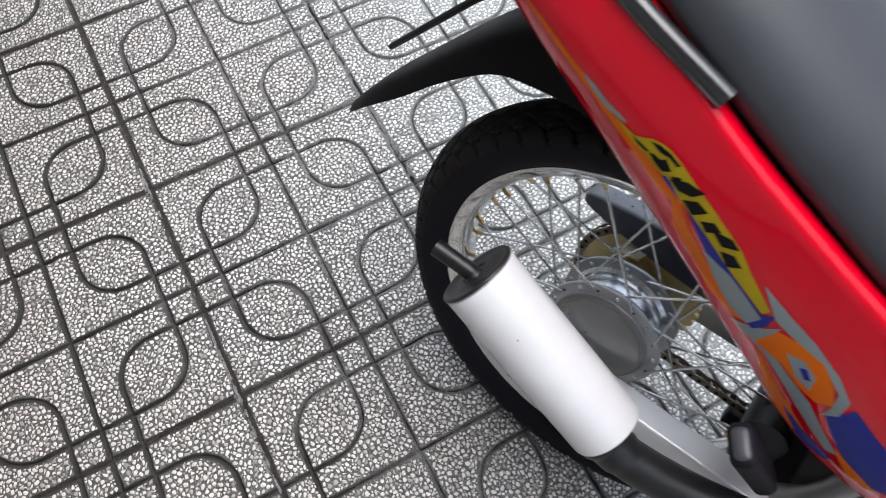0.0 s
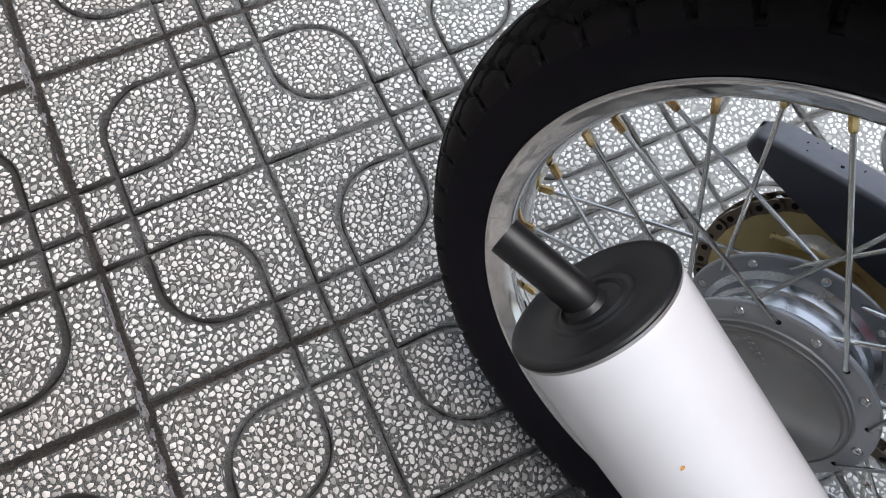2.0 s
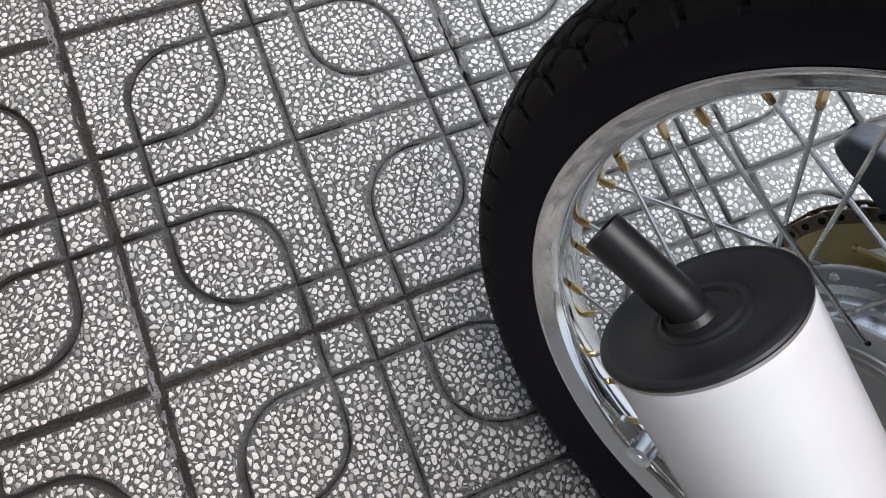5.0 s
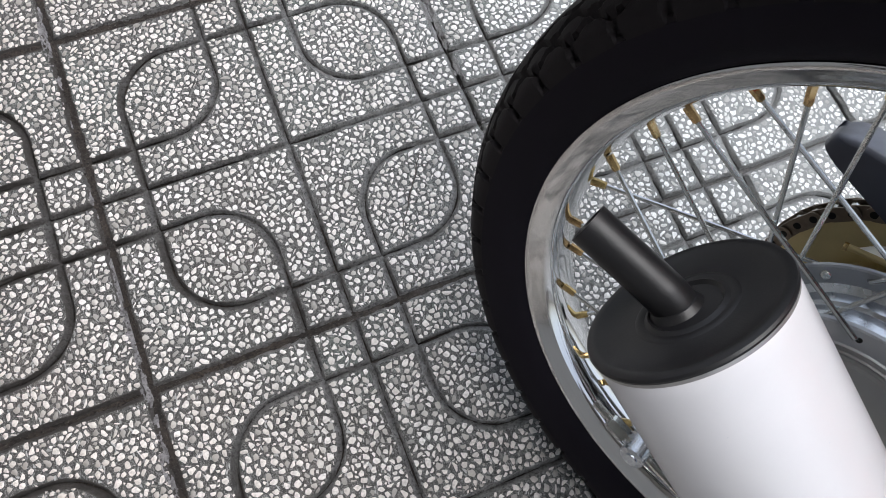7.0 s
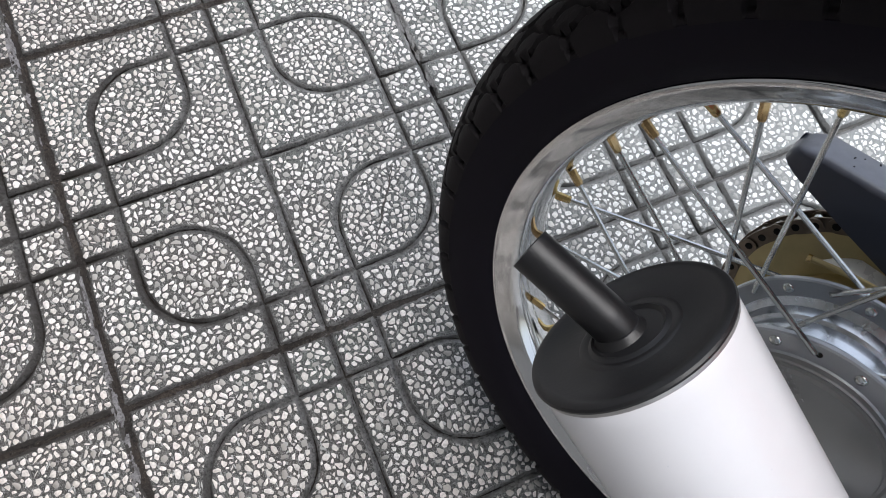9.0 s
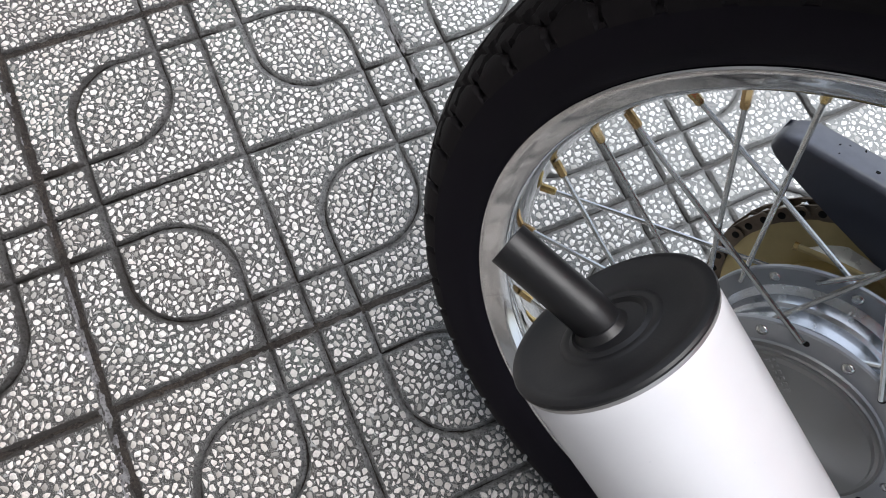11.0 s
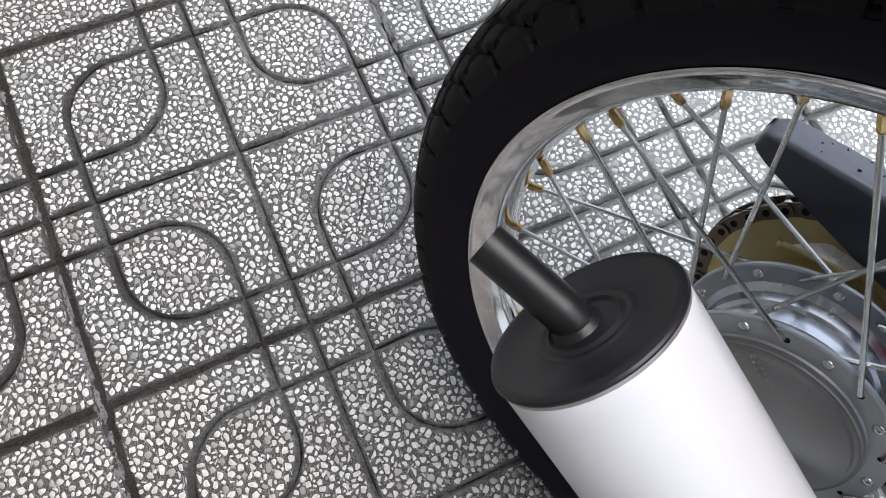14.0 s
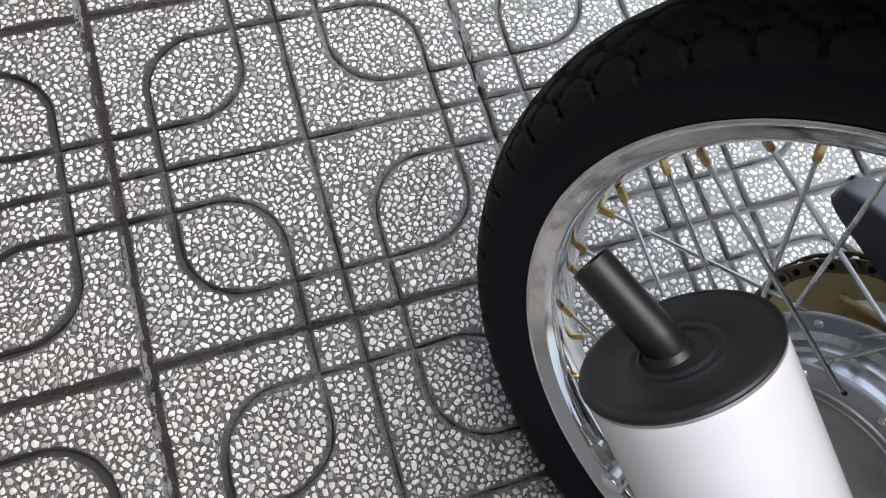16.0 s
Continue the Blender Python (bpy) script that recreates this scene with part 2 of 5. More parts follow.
def make_chip():
    """White marble, each chip of its own tone, with veins and rubbed-in dirt."""
    m = material("marble_chip", (0.8, 0.8, 0.8), 0.35)
    n = Nodes(m)
    geo = n.t.nodes.new("ShaderNodeNewGeometry")
    co, own_tone = geo.outputs["Position"], geo.outputs["Random Per Island"]
    white = n.ramp(own_tone, [(0.0, (0.27, 0.27, 0.258)), (0.10, (0.42, 0.41, 0.39)), (0.22, (0.66, 0.65, 0.625)), (0.5, (0.80, 0.79, 0.775)), (1.0, (0.89, 0.885, 0.875))])
    vein = n.noise(300.0, 4.0, 0.7, co)
    white = n.mix(n.ramp(vein, [(0.36, (0.6, 0.6, 0.6)), (0.56, (0, 0, 0))]), white, (0.40, 0.39, 0.37))
    soil = n.noise(2.3, 3.0, 0.5, co)
    white = n.mix(n.ramp(soil, [(0.35, (0.55, 0.55, 0.55)), (0.6, (0, 0, 0))]), white, (0.86, 0.79, 0.74), "MULTIPLY")
    place = n.t.nodes.new("ShaderNodeSeparateXYZ")
    n.link(co, place.inputs[0])
    film = n.math("MULTIPLY_ADD", place.outputs[0], -0.9, n.math("MULTIPLY_ADD", n.noise(4.5, 5.0, 0.65, co), 1.3, -0.18))
    white = n.mix(n.ramp(film, [(0.10, (0, 0, 0)), (0.85, (1, 1, 1))]), white, (0.89, 0.81, 0.75), "MULTIPLY")
    # bluer skylight at high x, tinted into the marble itself
    cool = n.math("MULTIPLY_ADD", place.outputs[0], 1.6, n.math("MULTIPLY_ADD", n.noise(5.0, 4.0, 0.6, co), 1.2, -1.05))
    white = n.mix(n.ramp(cool, [(0.0, (0, 0, 0)), (0.7, (1, 1, 1))]), white, (0.955, 1.0, 1.03), "MULTIPLY")
    n.link(white, n.b.inputs["Base Color"])
    n.link(n.math("MULTIPLY_ADD", vein, 0.3, 0.20), n.b.inputs["Roughness"])
    n.bump(vein, 0.35, 0.0005)
    return m


def make_groove(name, low, high, scale=60.0, crumbs=0.3, mud=None, pits=0.9, dried_lit=0.8):
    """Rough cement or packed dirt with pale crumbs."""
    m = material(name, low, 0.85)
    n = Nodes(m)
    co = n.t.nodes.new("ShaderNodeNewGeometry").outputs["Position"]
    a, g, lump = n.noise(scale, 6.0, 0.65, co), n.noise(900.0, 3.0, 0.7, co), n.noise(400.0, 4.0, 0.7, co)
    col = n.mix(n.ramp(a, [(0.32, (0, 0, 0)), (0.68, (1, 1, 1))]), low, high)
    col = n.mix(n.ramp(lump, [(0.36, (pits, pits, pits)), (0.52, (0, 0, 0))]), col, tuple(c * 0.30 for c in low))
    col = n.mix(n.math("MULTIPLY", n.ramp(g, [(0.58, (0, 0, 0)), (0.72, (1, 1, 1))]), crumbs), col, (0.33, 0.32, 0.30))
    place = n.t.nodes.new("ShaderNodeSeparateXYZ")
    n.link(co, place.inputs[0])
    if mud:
        # wet mud has run in towards low x
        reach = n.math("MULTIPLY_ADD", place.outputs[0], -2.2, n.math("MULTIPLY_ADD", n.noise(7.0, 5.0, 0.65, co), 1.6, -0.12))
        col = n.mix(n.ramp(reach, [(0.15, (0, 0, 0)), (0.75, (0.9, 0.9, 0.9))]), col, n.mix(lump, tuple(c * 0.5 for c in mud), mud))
    # drier towards high x, and painted paler for the stronger daylight there
    dry_lit = n.math("MULTIPLY_ADD", place.outputs[0], 1.5, n.math("MULTIPLY_ADD", a, 1.2, -0.75))
    col = n.mix(n.ramp(dry_lit, [(0.1, (0, 0, 0)), (0.8, (dried_lit, dried_lit, dried_lit))]), col, n.mix(lump, (0.17, 0.18, 0.18), (0.42, 0.43, 0.43)))
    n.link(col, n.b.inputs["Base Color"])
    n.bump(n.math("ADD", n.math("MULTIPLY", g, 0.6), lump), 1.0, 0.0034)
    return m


TERRAZZO, CEMENT, CHIP = make_terrazzo(), make_cement(), make_chip()
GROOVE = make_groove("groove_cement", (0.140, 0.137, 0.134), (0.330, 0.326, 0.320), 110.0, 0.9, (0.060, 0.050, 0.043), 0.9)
CRUST = make_groove("cement_crust", (0.15, 0.142, 0.142), (0.44, 0.42, 0.425), 150.0, 0.7, None, 0.7)
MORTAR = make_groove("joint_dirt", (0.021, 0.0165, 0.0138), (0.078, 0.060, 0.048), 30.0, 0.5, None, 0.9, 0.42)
WALL = worn("painted_plaster", (0.40, 0.385, 0.36), 0.8, vary=0.12, scale=3.0, grain=200.0)
RUBBER = worn("tyre_rubber", (0.0102, 0.0084, 0.0128), 0.62, vary=0.4, scale=60.0, grain=900.0, bump=0.3, spec=0.12)
TREAD = worn("tread_rubber", (0.0138, 0.0116, 0.0130), 0.60, vary=0.6, scale=90.0, grain=700.0, bump=0.4, spec=0.14)
CHROME = worn("chrome", (0.72, 0.72, 0.72), 0.075, 1.0, vary=0.12, scale=55.0, grain=1200.0, bump=0.05, rough_vary=0.03)
# streaks round the rim: reflections of tyre and spokes painted into the colour
cn = Nodes(CHROME)
own = cn.t.nodes.new("ShaderNodeSeparateXYZ")
cn.link(cn.coords(), own.inputs[0])
far = cn.math("SQRT", cn.math("ADD", cn.math("MULTIPLY", own.outputs[0], own.outputs[0]), cn.math("MULTIPLY", own.outputs[2], own.outputs[2])))
ring_co = cn.t.nodes.new("ShaderNodeCombineXYZ")
cn.link(cn.math("MULTIPLY", far, 420.0), ring_co.inputs[0])
cn.link(cn.math("MULTIPLY", own.outputs[1], 420.0), ring_co.inputs[1])
cn.link(cn.math("MULTIPLY", cn.math("ARCTAN2", own.outputs[2], own.outputs[0]), 7.0), ring_co.inputs[2])
line = cn.noise(1.0, 4.0, 0.6, ring_co.outputs[0])
cn.link(cn.mix(cn.ramp(line, [(0.32, (0.10, 0.10, 0.10)), (0.48, (0, 0, 0))]), (0.76, 0.755, 0.75), (0.46, 0.45, 0.44)), cn.b.inputs["Base Color"])
wave_co = cn.t.nodes.new("ShaderNodeCombineXYZ")
cn.link(cn.math("MULTIPLY", far, 80.0), wave_co.inputs[0])
cn.link(cn.math("MULTIPLY", own.outputs[1], 80.0), wave_co.inputs[1])
cn.link(cn.math("MULTIPLY", cn.math("ARCTAN2", own.outputs[2], own.outputs[0]), 6.0), wave_co.inputs[2])
cn.bump(cn.noise(1.0, 1.0, 0.4, wave_co.outputs[0]), 0.06, 0.0050)
SPOKE = worn("zinc_spoke", (0.66, 0.675, 0.665), 0.20, 1.0, vary=0.25, scale=90.0, bump=0.05)
BRASS = worn("brass_nipple", (0.66, 0.50, 0.22), 0.22, 0.9, vary=0.35, scale=160.0, bump=0.05)
bn = Nodes(BRASS)
pick = bn.t.nodes.new("ShaderNodeObjectInfo").outputs["Random"]
old = bn.b.inputs["Base Color"].links[0].from_socket
bn.link(bn.mix(bn.math("GREATER_THAN", pick, 0.35), old, bn.mix(pick, (0.42, 0.26, 0.14), (0.66, 0.50, 0.22))), bn.b.inputs["Base Color"])
ALLOY = worn("painted_alloy", (0.385, 0.40, 0.42), 0.36, 0.45, vary=0.15, scale=50.0, bump=0.1)
POLISHED = worn("turned_alloy", (0.70, 0.73, 0.77), 0.24, 1.0, vary=0.12, scale=70.0, bump=0.04)
PLATE = worn("brake_plate_paint", (0.27, 0.27, 0.268), 0.32, 0.5, vary=0.12, scale=45.0, bump=0.12)
GOLD = worn("gold_zinc", (0.60, 0.49, 0.25), 0.38, 0.55, vary=0.25, scale=60.0, bump=0.1)
PALE = worn("pale_brass", (0.96, 0.93, 0.84), 0.30, 0.15, vary=0.15, scale=60.0, bump=0.05)
CHAIN = worn("oily_chain_steel", (0.19, 0.15, 0.115), 0.38, 0.8, vary=0.5, scale=180.0, bump=0.2)
GUARD = worn("slate_plastic", (0.030, 0.035, 0.056), 0.40, vary=0.16, scale=60.0, grain=900.0, bump=0.12, coat=0.5, coat_rough=0.25, spec=0.5)
# faces that point up are paler: the sky's light put into the colour
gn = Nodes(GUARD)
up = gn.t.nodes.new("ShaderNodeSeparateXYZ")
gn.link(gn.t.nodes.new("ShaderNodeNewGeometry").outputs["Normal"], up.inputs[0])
top_light = gn.math("MULTIPLY_ADD", up.outputs[2], 1.0, gn.math("MULTIPLY_ADD", gn.noise(70.0, 5.0, 0.65), 0.3, -0.15))
gn.link(gn.mix(gn.ramp(top_light, [(0.55, (0, 0, 0)), (0.88, (1, 1, 1))]), gn.b.inputs["Base Color"].links[0].from_socket, gn.mix(gn.noise(160.0, 4.0), (0.135, 0.145, 0.180), (0.195, 0.205, 0.245))), gn.b.inputs["Base Color"])
RED = worn("red_lacquer", (0.72, 0.0, 0.016), 0.3, vary=0.06, scale=15.0, bump=0.0, coat=1.0, coat_rough=0.03, spec=0.0)
Nodes(RED).b.inputs["Coat IOR"].default_value = 1.58
GLOSS = worn("black_gloss_paint", (0.02, 0.02, 0.022), 0.16, vary=0.2, scale=60.0, bump=0.0, coat=1.0, coat_rough=0.08)
ORANGE = worn("orange_decal", (0.85, 0.17, 0.010), 0.4, vary=0.08, scale=30.0, bump=0.0, coat=0.2, spec=0.0)
YELLOW = worn("yellow_decal", (0.52, 0.38, 0.02), 0.4, vary=0.10, scale=30.0, bump=0.0, coat=0.2, spec=0.0)
BLUE = worn("blue_decal", (0.035, 0.045, 0.30), 0.4, vary=0.10, scale=30.0, bump=0.0, coat=0.2, spec=0.0)
GREY = worn("grey_decal", (0.30, 0.34, 0.35), 0.4, vary=0.10, scale=30.0, bump=0.0, coat=0.2, spec=0.0)
INK = worn("black_decal", (0.012, 0.012, 0.012), 0.4, vary=0.10, scale=30.0, bump=0.0, coat=0.2, spec=0.0)
VINYL = worn("seat_vinyl", (0.042, 0.045, 0.054), 0.38, spec=0.5, vary=0.12, scale=30.0, grain=1100.0, bump=0.35)
SATIN = worn("satin_black_paint", (0.0096, 0.0093, 0.0104), 0.42, spec=0.5, vary=0.25, scale=60.0, grain=800.0, bump=0.15)
PLASTIC = worn("black_plastic", (0.0070, 0.0066, 0.0078), 0.50, spec=0.12, vary=0.25, scale=40.0, grain=900.0, bump=0.25)
WHITE = worn("white_heat_paint", (0.75, 0.745, 0.765), 0.34, vary=0.11, scale=16.0, grain=700.0, bump=0.05, coat=0.5, coat_rough=0.13)
SILVER = worn("silver_paint", (0.66, 0.67, 0.70), 0.4, 0.3, vary=0.08, scale=35.0, bump=0.08)
SEAM = worn("bare_steel", (0.46, 0.45, 0.44), 0.4, 0.6, vary=0.5, scale=140.0, bump=0.2)
RUST = worn("rust_spot", (0.80, 0.36, 0.08), 0.8, vary=0.3, scale=300.0)


# ---------------------------------------------------------------- mesh helpers
def mesh_of(name, verts, faces, mats, index=None, sharp=35.0):
    me = bpy.data.meshes.new(name)
    me.from_pydata([tuple(v) for v in verts], [], faces)
    for m in mats if isinstance(mats, (list, tuple)) else [mats]:
        me.materials.append(m)
    bm = bmesh.new()
    bm.from_mesh(me)
    if index is not None:
        for f, i in zip(bm.faces, index):
            f.material_index = i
    bmesh.ops.recalc_face_normals(bm, faces=bm.faces)
    bm.to_mesh(me)
    bm.free()
    me.polygons.foreach_set("use_smooth", [True] * len(me.polygons))
    me.set_sharp_from_angle(angle=radians(sharp))
    return me


def part(name, data, parent, label=""):
    """Links a mesh as one object under a thing or under a part."""
    ob = new(name, data)
    ob.parent = parent
    if label:
        ob["label"] = label
    return ob


def join(*pieces):
    """Joins (verts, faces) pairs."""
    verts, faces = [], []
    for v, f in pieces:
        k = len(verts)
        verts += [Vector(p) for p in v]
        faces += [tuple(i + k for i in q) for q in f]
    return verts, faces


def moved(vf, m):
    return [m @ Vector(p) for p in vf[0]], vf[1]


def revolve(profile, n=96, a0=0.0, a1=360.0, closed=True):
    """Turns (radius, y) pairs about the y axis."""
    full = abs(a1 - a0) >= 359.9
    cols = n if full else n + 1
    verts, faces, k = [], [], len(profile)
    for i in range(cols):
        a = radians(a0 + (a1 - a0) * i / n)
        verts += [Vector((r * math.cos(a), y, r * math.sin(a))) for r, y in profile]
    for i in range(n):
        j = (i + 1) % cols
        for p in range(k if closed else k - 1):
            q = (p + 1) % k
            faces.append((i * k + p, i * k + q, j * k + q, j * k + p))
    if not full and closed:
        faces += [tuple(range(k)), tuple(range((cols - 1) * k, cols * k))]
    return verts, faces


def tube(points, radii, n=14, caps=True):
    """A round tube through points."""
    points = [Vector(p) for p in points]
    if isinstance(radii, (int, float)):
        radii = [radii] * len(points)
    verts, faces, up = [], [], None
    for i, p in enumerate(points):
        d = (points[min(i + 1, len(points) - 1)] - points[max(i - 1, 0)]).normalized()
        if up is None:
            up = d.orthogonal().normalized()
        up = (up - d * up.dot(d)).normalized()
        side = d.cross(up)
        for j in range(n):
            a = 2 * math.pi * j / n
            verts.append(p + radii[i] * (up * math.cos(a) + side * math.sin(a)))
    for i in range(len(points) - 1):
        for j in range(n):
            k = (j + 1) % n
            faces.append((i * n + j, i * n + k, (i + 1) * n + k, (i + 1) * n + j))
    if caps:
        faces += [tuple(range(n)), tuple(range((len(points) - 1) * n, len(points) * n))]
    return verts, faces


def smooth_path(points, steps=8):
    """Catmull-Rom through points."""
    p = [Vector(q) for q in points]
    p = [2 * p[0] - p[1]] + p + [2 * p[-1] - p[-2]]
    out = []
    for i in range(1, len(p) - 2):
        a, b, c, d = p[i - 1:i + 3]
        for s in range(steps):
            t = s / steps
            out.append(0.5 * (2 * b + (c - a) * t + (2 * a - 5 * b + 4 * c - d) * t * t + (3 * b - a - 3 * c + d) * t ** 3))
    return out + [p[-2]]


def block(lo, hi, bevel=0.002, segments=2):
    """A box with rounded edges."""
    bm = bmesh.new()
    lo, hi = Vector(lo), Vector(hi)
    bmesh.ops.create_cube(bm, size=1.0, matrix=Matrix.Translation((lo + hi) / 2) @ Matrix.Diagonal((*(hi - lo), 1)))
    if bevel:
        bmesh.ops.bevel(bm, geom=bm.edges[:], offset=bevel, segments=segments, affect="EDGES", profile=0.5)
    bm.verts.index_update()
    out = [v.co.copy() for v in bm.verts], [tuple(v.index for v in f.verts) for f in bm.faces]
    bm.free()
    return out


def loft(rings, caps=True, closed=True):
    """Skins rings of equal length."""
    k = len(rings[0])
    verts = [Vector(p) for r in rings for p in r]
    faces = []
    for i in range(len(rings) - 1):
        for j in range(k if closed else k - 1):
            q = (j + 1) % k
            faces.append((i * k + j, i * k + q, (i + 1) * k + q, (i + 1) * k + j))
    if caps and closed:
        faces += [tuple(range(k)), tuple(range((len(rings) - 1) * k, len(rings) * k))]
    return verts, faces


def plate(outline, y0, y1, bevel=0.0012):
    """A flat plate with an outline in x and z, between two y."""
    bm = bmesh.new()
    vs = [bm.verts.new((x, y0, z)) for x, z in outline]
    f = bm.faces.new(vs)
    ext = bmesh.ops.extrude_face_region(bm, geom=[f])
    bmesh.ops.translate(bm, vec=(0, y1 - y0, 0), verts=[g for g in ext["geom"] if isinstance(g, bmesh.types.BMVert)])
    bmesh.ops.recalc_face_normals(bm, faces=bm.faces)
    if bevel:
        bmesh.ops.bevel(bm, geom=[e for e in bm.edges if e.calc_face_angle(0) > 0.6], offset=bevel, segments=2, affect="EDGES", profile=0.5)
    bm.verts.index_update()
    out = [v.co.copy() for v in bm.verts], [tuple(v.index for v in q.verts) for q in bm.faces]
    bm.free()
    return out


# ---------------------------------------------------------------- the motorcycle
# Bike axes: x ahead, y to its left, z up; the origin is the rear axle's middle.
# It leans to its left on its stand.
AXLE_UP = 0.2711
BIKE = pose(0.4545, -0.6132, AXLE_UP, -17.220, -2.239, -66.475) @ Matrix.Scale(1.0224, 4)
BASE = 0.2762
BODY = Vector((0.0030, 0.0092, BASE - 0.0109))
motorcycle = new("motorcycle")
motorcycle.matrix_world = BIKE @ Matrix.Translation((0, 0, -BASE))
tagged(motorcycle, "red motorcycle with wire-spoked wheel and white silencer, leaning on paving", "motorcycle")


def bike_part(name, vf, mats, parent=None, label="", sharp=35.0, index=None):
    ob = part(name, mesh_of(name, vf[0], vf[1], mats, index, sharp), parent or motorcycle, label)
    if parent is None:
        ob.location = BODY
    return ob


# ---- rear wheel
RIM = [(0.2243, -0.0240), (0.2236, -0.0262), (0.2215, -0.0268), (0.2195, -0.0258), (0.2150, -0.0222), (0.2112, -0.0205), (0.2080, -0.0182),
       (0.2056, -0.0125), (0.2036, -0.0072), (0.2030, 0.0), (0.2036, 0.0072), (0.2056, 0.0125), (0.2080, 0.0182), (0.2112, 0.0205),
       (0.2150, 0.0222), (0.2195, 0.0258), (0.2215, 0.0268), (0.2236, 0.0262), (0.2243, 0.0240), (0.2205, 0.0205), (0.2080, 0.0080), (0.2080, -0.0080), (0.2205, -0.0205)]
wheel = bike_part("rear_wheel", revolve(RIM, 160), CHROME, None, "chromed steel wheel rim with wire spokes", 50.0)
wheel.location, wheel.scale = (0, 0, BASE), (0.973, 0.973, 0.973)

half = [(0.2195, 0.0200), (0.2240, 0.0250), (0.2255, 0.0275), (0.2275, 0.0290), (0.2290, 0.0310), (0.2360, 0.0347), (0.2440, 0.0372), (0.2520, 0.0383), (0.2560, 0.0381), (0.2580, 0.0340), (0.2600, 0.0)]
PROFILE = [(r, -y) for r, y in half] + [(r, y) for r, y in reversed(half[:-1])]
tyre = bike_part("tyre", revolve(PROFILE, 160), RUBBER, wheel, "worn black rubber tyre", 40.0)

# tread: a crown cut by shoulder slots and two zigzag grooves on each side
SLOTS, COLS = 50, 1250
TURN_UP = smooth_path([(0.2555, 0.0383, 0), (0.2612, 0.0376, 0), (0.2668, 0.0355, 0), (0.2725, 0.0305, 0), (0.2788, 0.0220, 0), (0.2848, 0.0125, 0), (0.2885, 0.0, 0)], 9)
section = [(p.x, -p.y) for p in TURN_UP] + [(p.x, p.y) for p in reversed(TURN_UP[:-1])]


def wave(t):
    """A zigzag between -1 and 1 with flat tops."""
    t = t % 1.0
    return max(-1.0, min(1.0, 2.2 * (1 - 4 * abs(t - 0.5))))


def inside(gap, soft):
    """1 well inside a groove, 0 outside it, with a short slope between."""
    return max(0.0, min(1.0, 0.5 + gap / soft))


def cut(a, y):
    """Depth of the tread's grooves at an angle in slots and a place across."""
    s, a = abs(y), a if y < 0 else a + 0.5
    lean = a - 0.06 * math.sin((s - 0.02) * 160)
    lean -= round(lean)
    # shoulder slots, square-ended
    d = inside(min((0.085 - abs(lean)) * 0.036, s - 0.0292, 0.0378 - s), 0.0012)
    # zigzag grooves between the rows of blocks
    for mid, amp, wide, shift in ((0.0300, 0.0021, 0.0014, 0.5), (0.0210, 0.0023, 0.0014, 0.0), (0.0110, 0.0022, 0.0013, 0.5)):
        d = max(d, inside(wide - abs(s - mid - amp * wave(a + shift)), 0.0010))
    step = a + 0.5 - (s - 0.0255) * 6
    step -= round(step)
    d = max(d, 0.8 * inside(min((0.045 - abs(step)) * 0.036, s - 0.0210, 0.0300 - s), 0.0010))
    return 0.0055 * d


verts, faces, k = [], [], len(section)
for i in range(COLS):
    a = 2 * math.pi * i / COLS
    for r, y in section:
        d = cut(i * SLOTS / COLS, y)
        rr, yy = r - d * (0.55 if abs(y) > 0.03 else 1.0), y * (1 - (18.0 * d if abs(y) > 0.03 else 0.0))
        p = Vector((rr * math.cos(a), yy, rr * math.sin(a)))
        # the tyre flattens where it bears on the ground
        sunk = 0.0005 - (BIKE @ (p * 0.973)).z
        if sunk > 0:
            p += BIKE.to_3x3().inverted() @ Vector((0, 0, sunk / 0.973))
        verts.append(p)
for i in range(COLS):
    j = (i + 1) % COLS
    faces += [(i * k + p, i * k + p + 1, j * k + p + 1, j * k + p) for p in range(k - 1)]
bike_part("tread", (verts, faces), TREAD, tyre, "worn block tread with zigzag grooves", 28.0)

hub = bike_part("hub", revolve([(0.012, -0.030), (0.050, -0.030), (0.0600, -0.0290), (0.0610, -0.0278), (0.0735, -0.0272), (0.0745, -0.0262), (0.0745, -0.0236), (0.0735, -0.0226), (0.0620, -0.0222), (0.0590, -0.0190),
                                (0.0570, -0.0170), (0.0570, -0.0120), (0.0555, -0.0110), (0.0555, -0.0060), (0.0570, -0.0050), (0.0570, 0.0010), (0.0550, 0.0020), (0.0550, 0.0090), (0.0570, 0.0110), (0.0580, 0.0180),
                                (0.0620, 0.0222), (0.0735, 0.0226), (0.0745, 0.0236), (0.0745, 0.0262), (0.0735, 0.0272), (0.0500, 0.0300), (0.0400, 0.0480), (0.0120, 0.0500)], 96), [ALLOY, POLISHED], wheel, "grey painted hub with turned drum between flanges", 30.0)
for p in hub.data.polygons:
    c = p.center
    if math.hypot(c.x, c.z) < 0.0605 and abs(c.y) < 0.0205:
        p.material_index = 1
brake_plate = bike_part("brake_plate", revolve([(0.0010, -0.0428), (0.0120, -0.0424), (0.0260, -0.0412), (0.0400, -0.0394), (0.0520, -0.0372), (0.0545, -0.0362), (0.0555, -0.0335), (0.0575, -0.0330), (0.0590, -0.0336), (0.0600, -0.0325), (0.0600, -0.0285), (0.0010, -0.0285)], 96, closed=False), PLATE, wheel, "dull grey brake plate with raised rim", 30.0)


def polar(r, deg, y):
    return Vector((r * math.cos(radians(deg)), y, r * math.sin(radians(deg))))


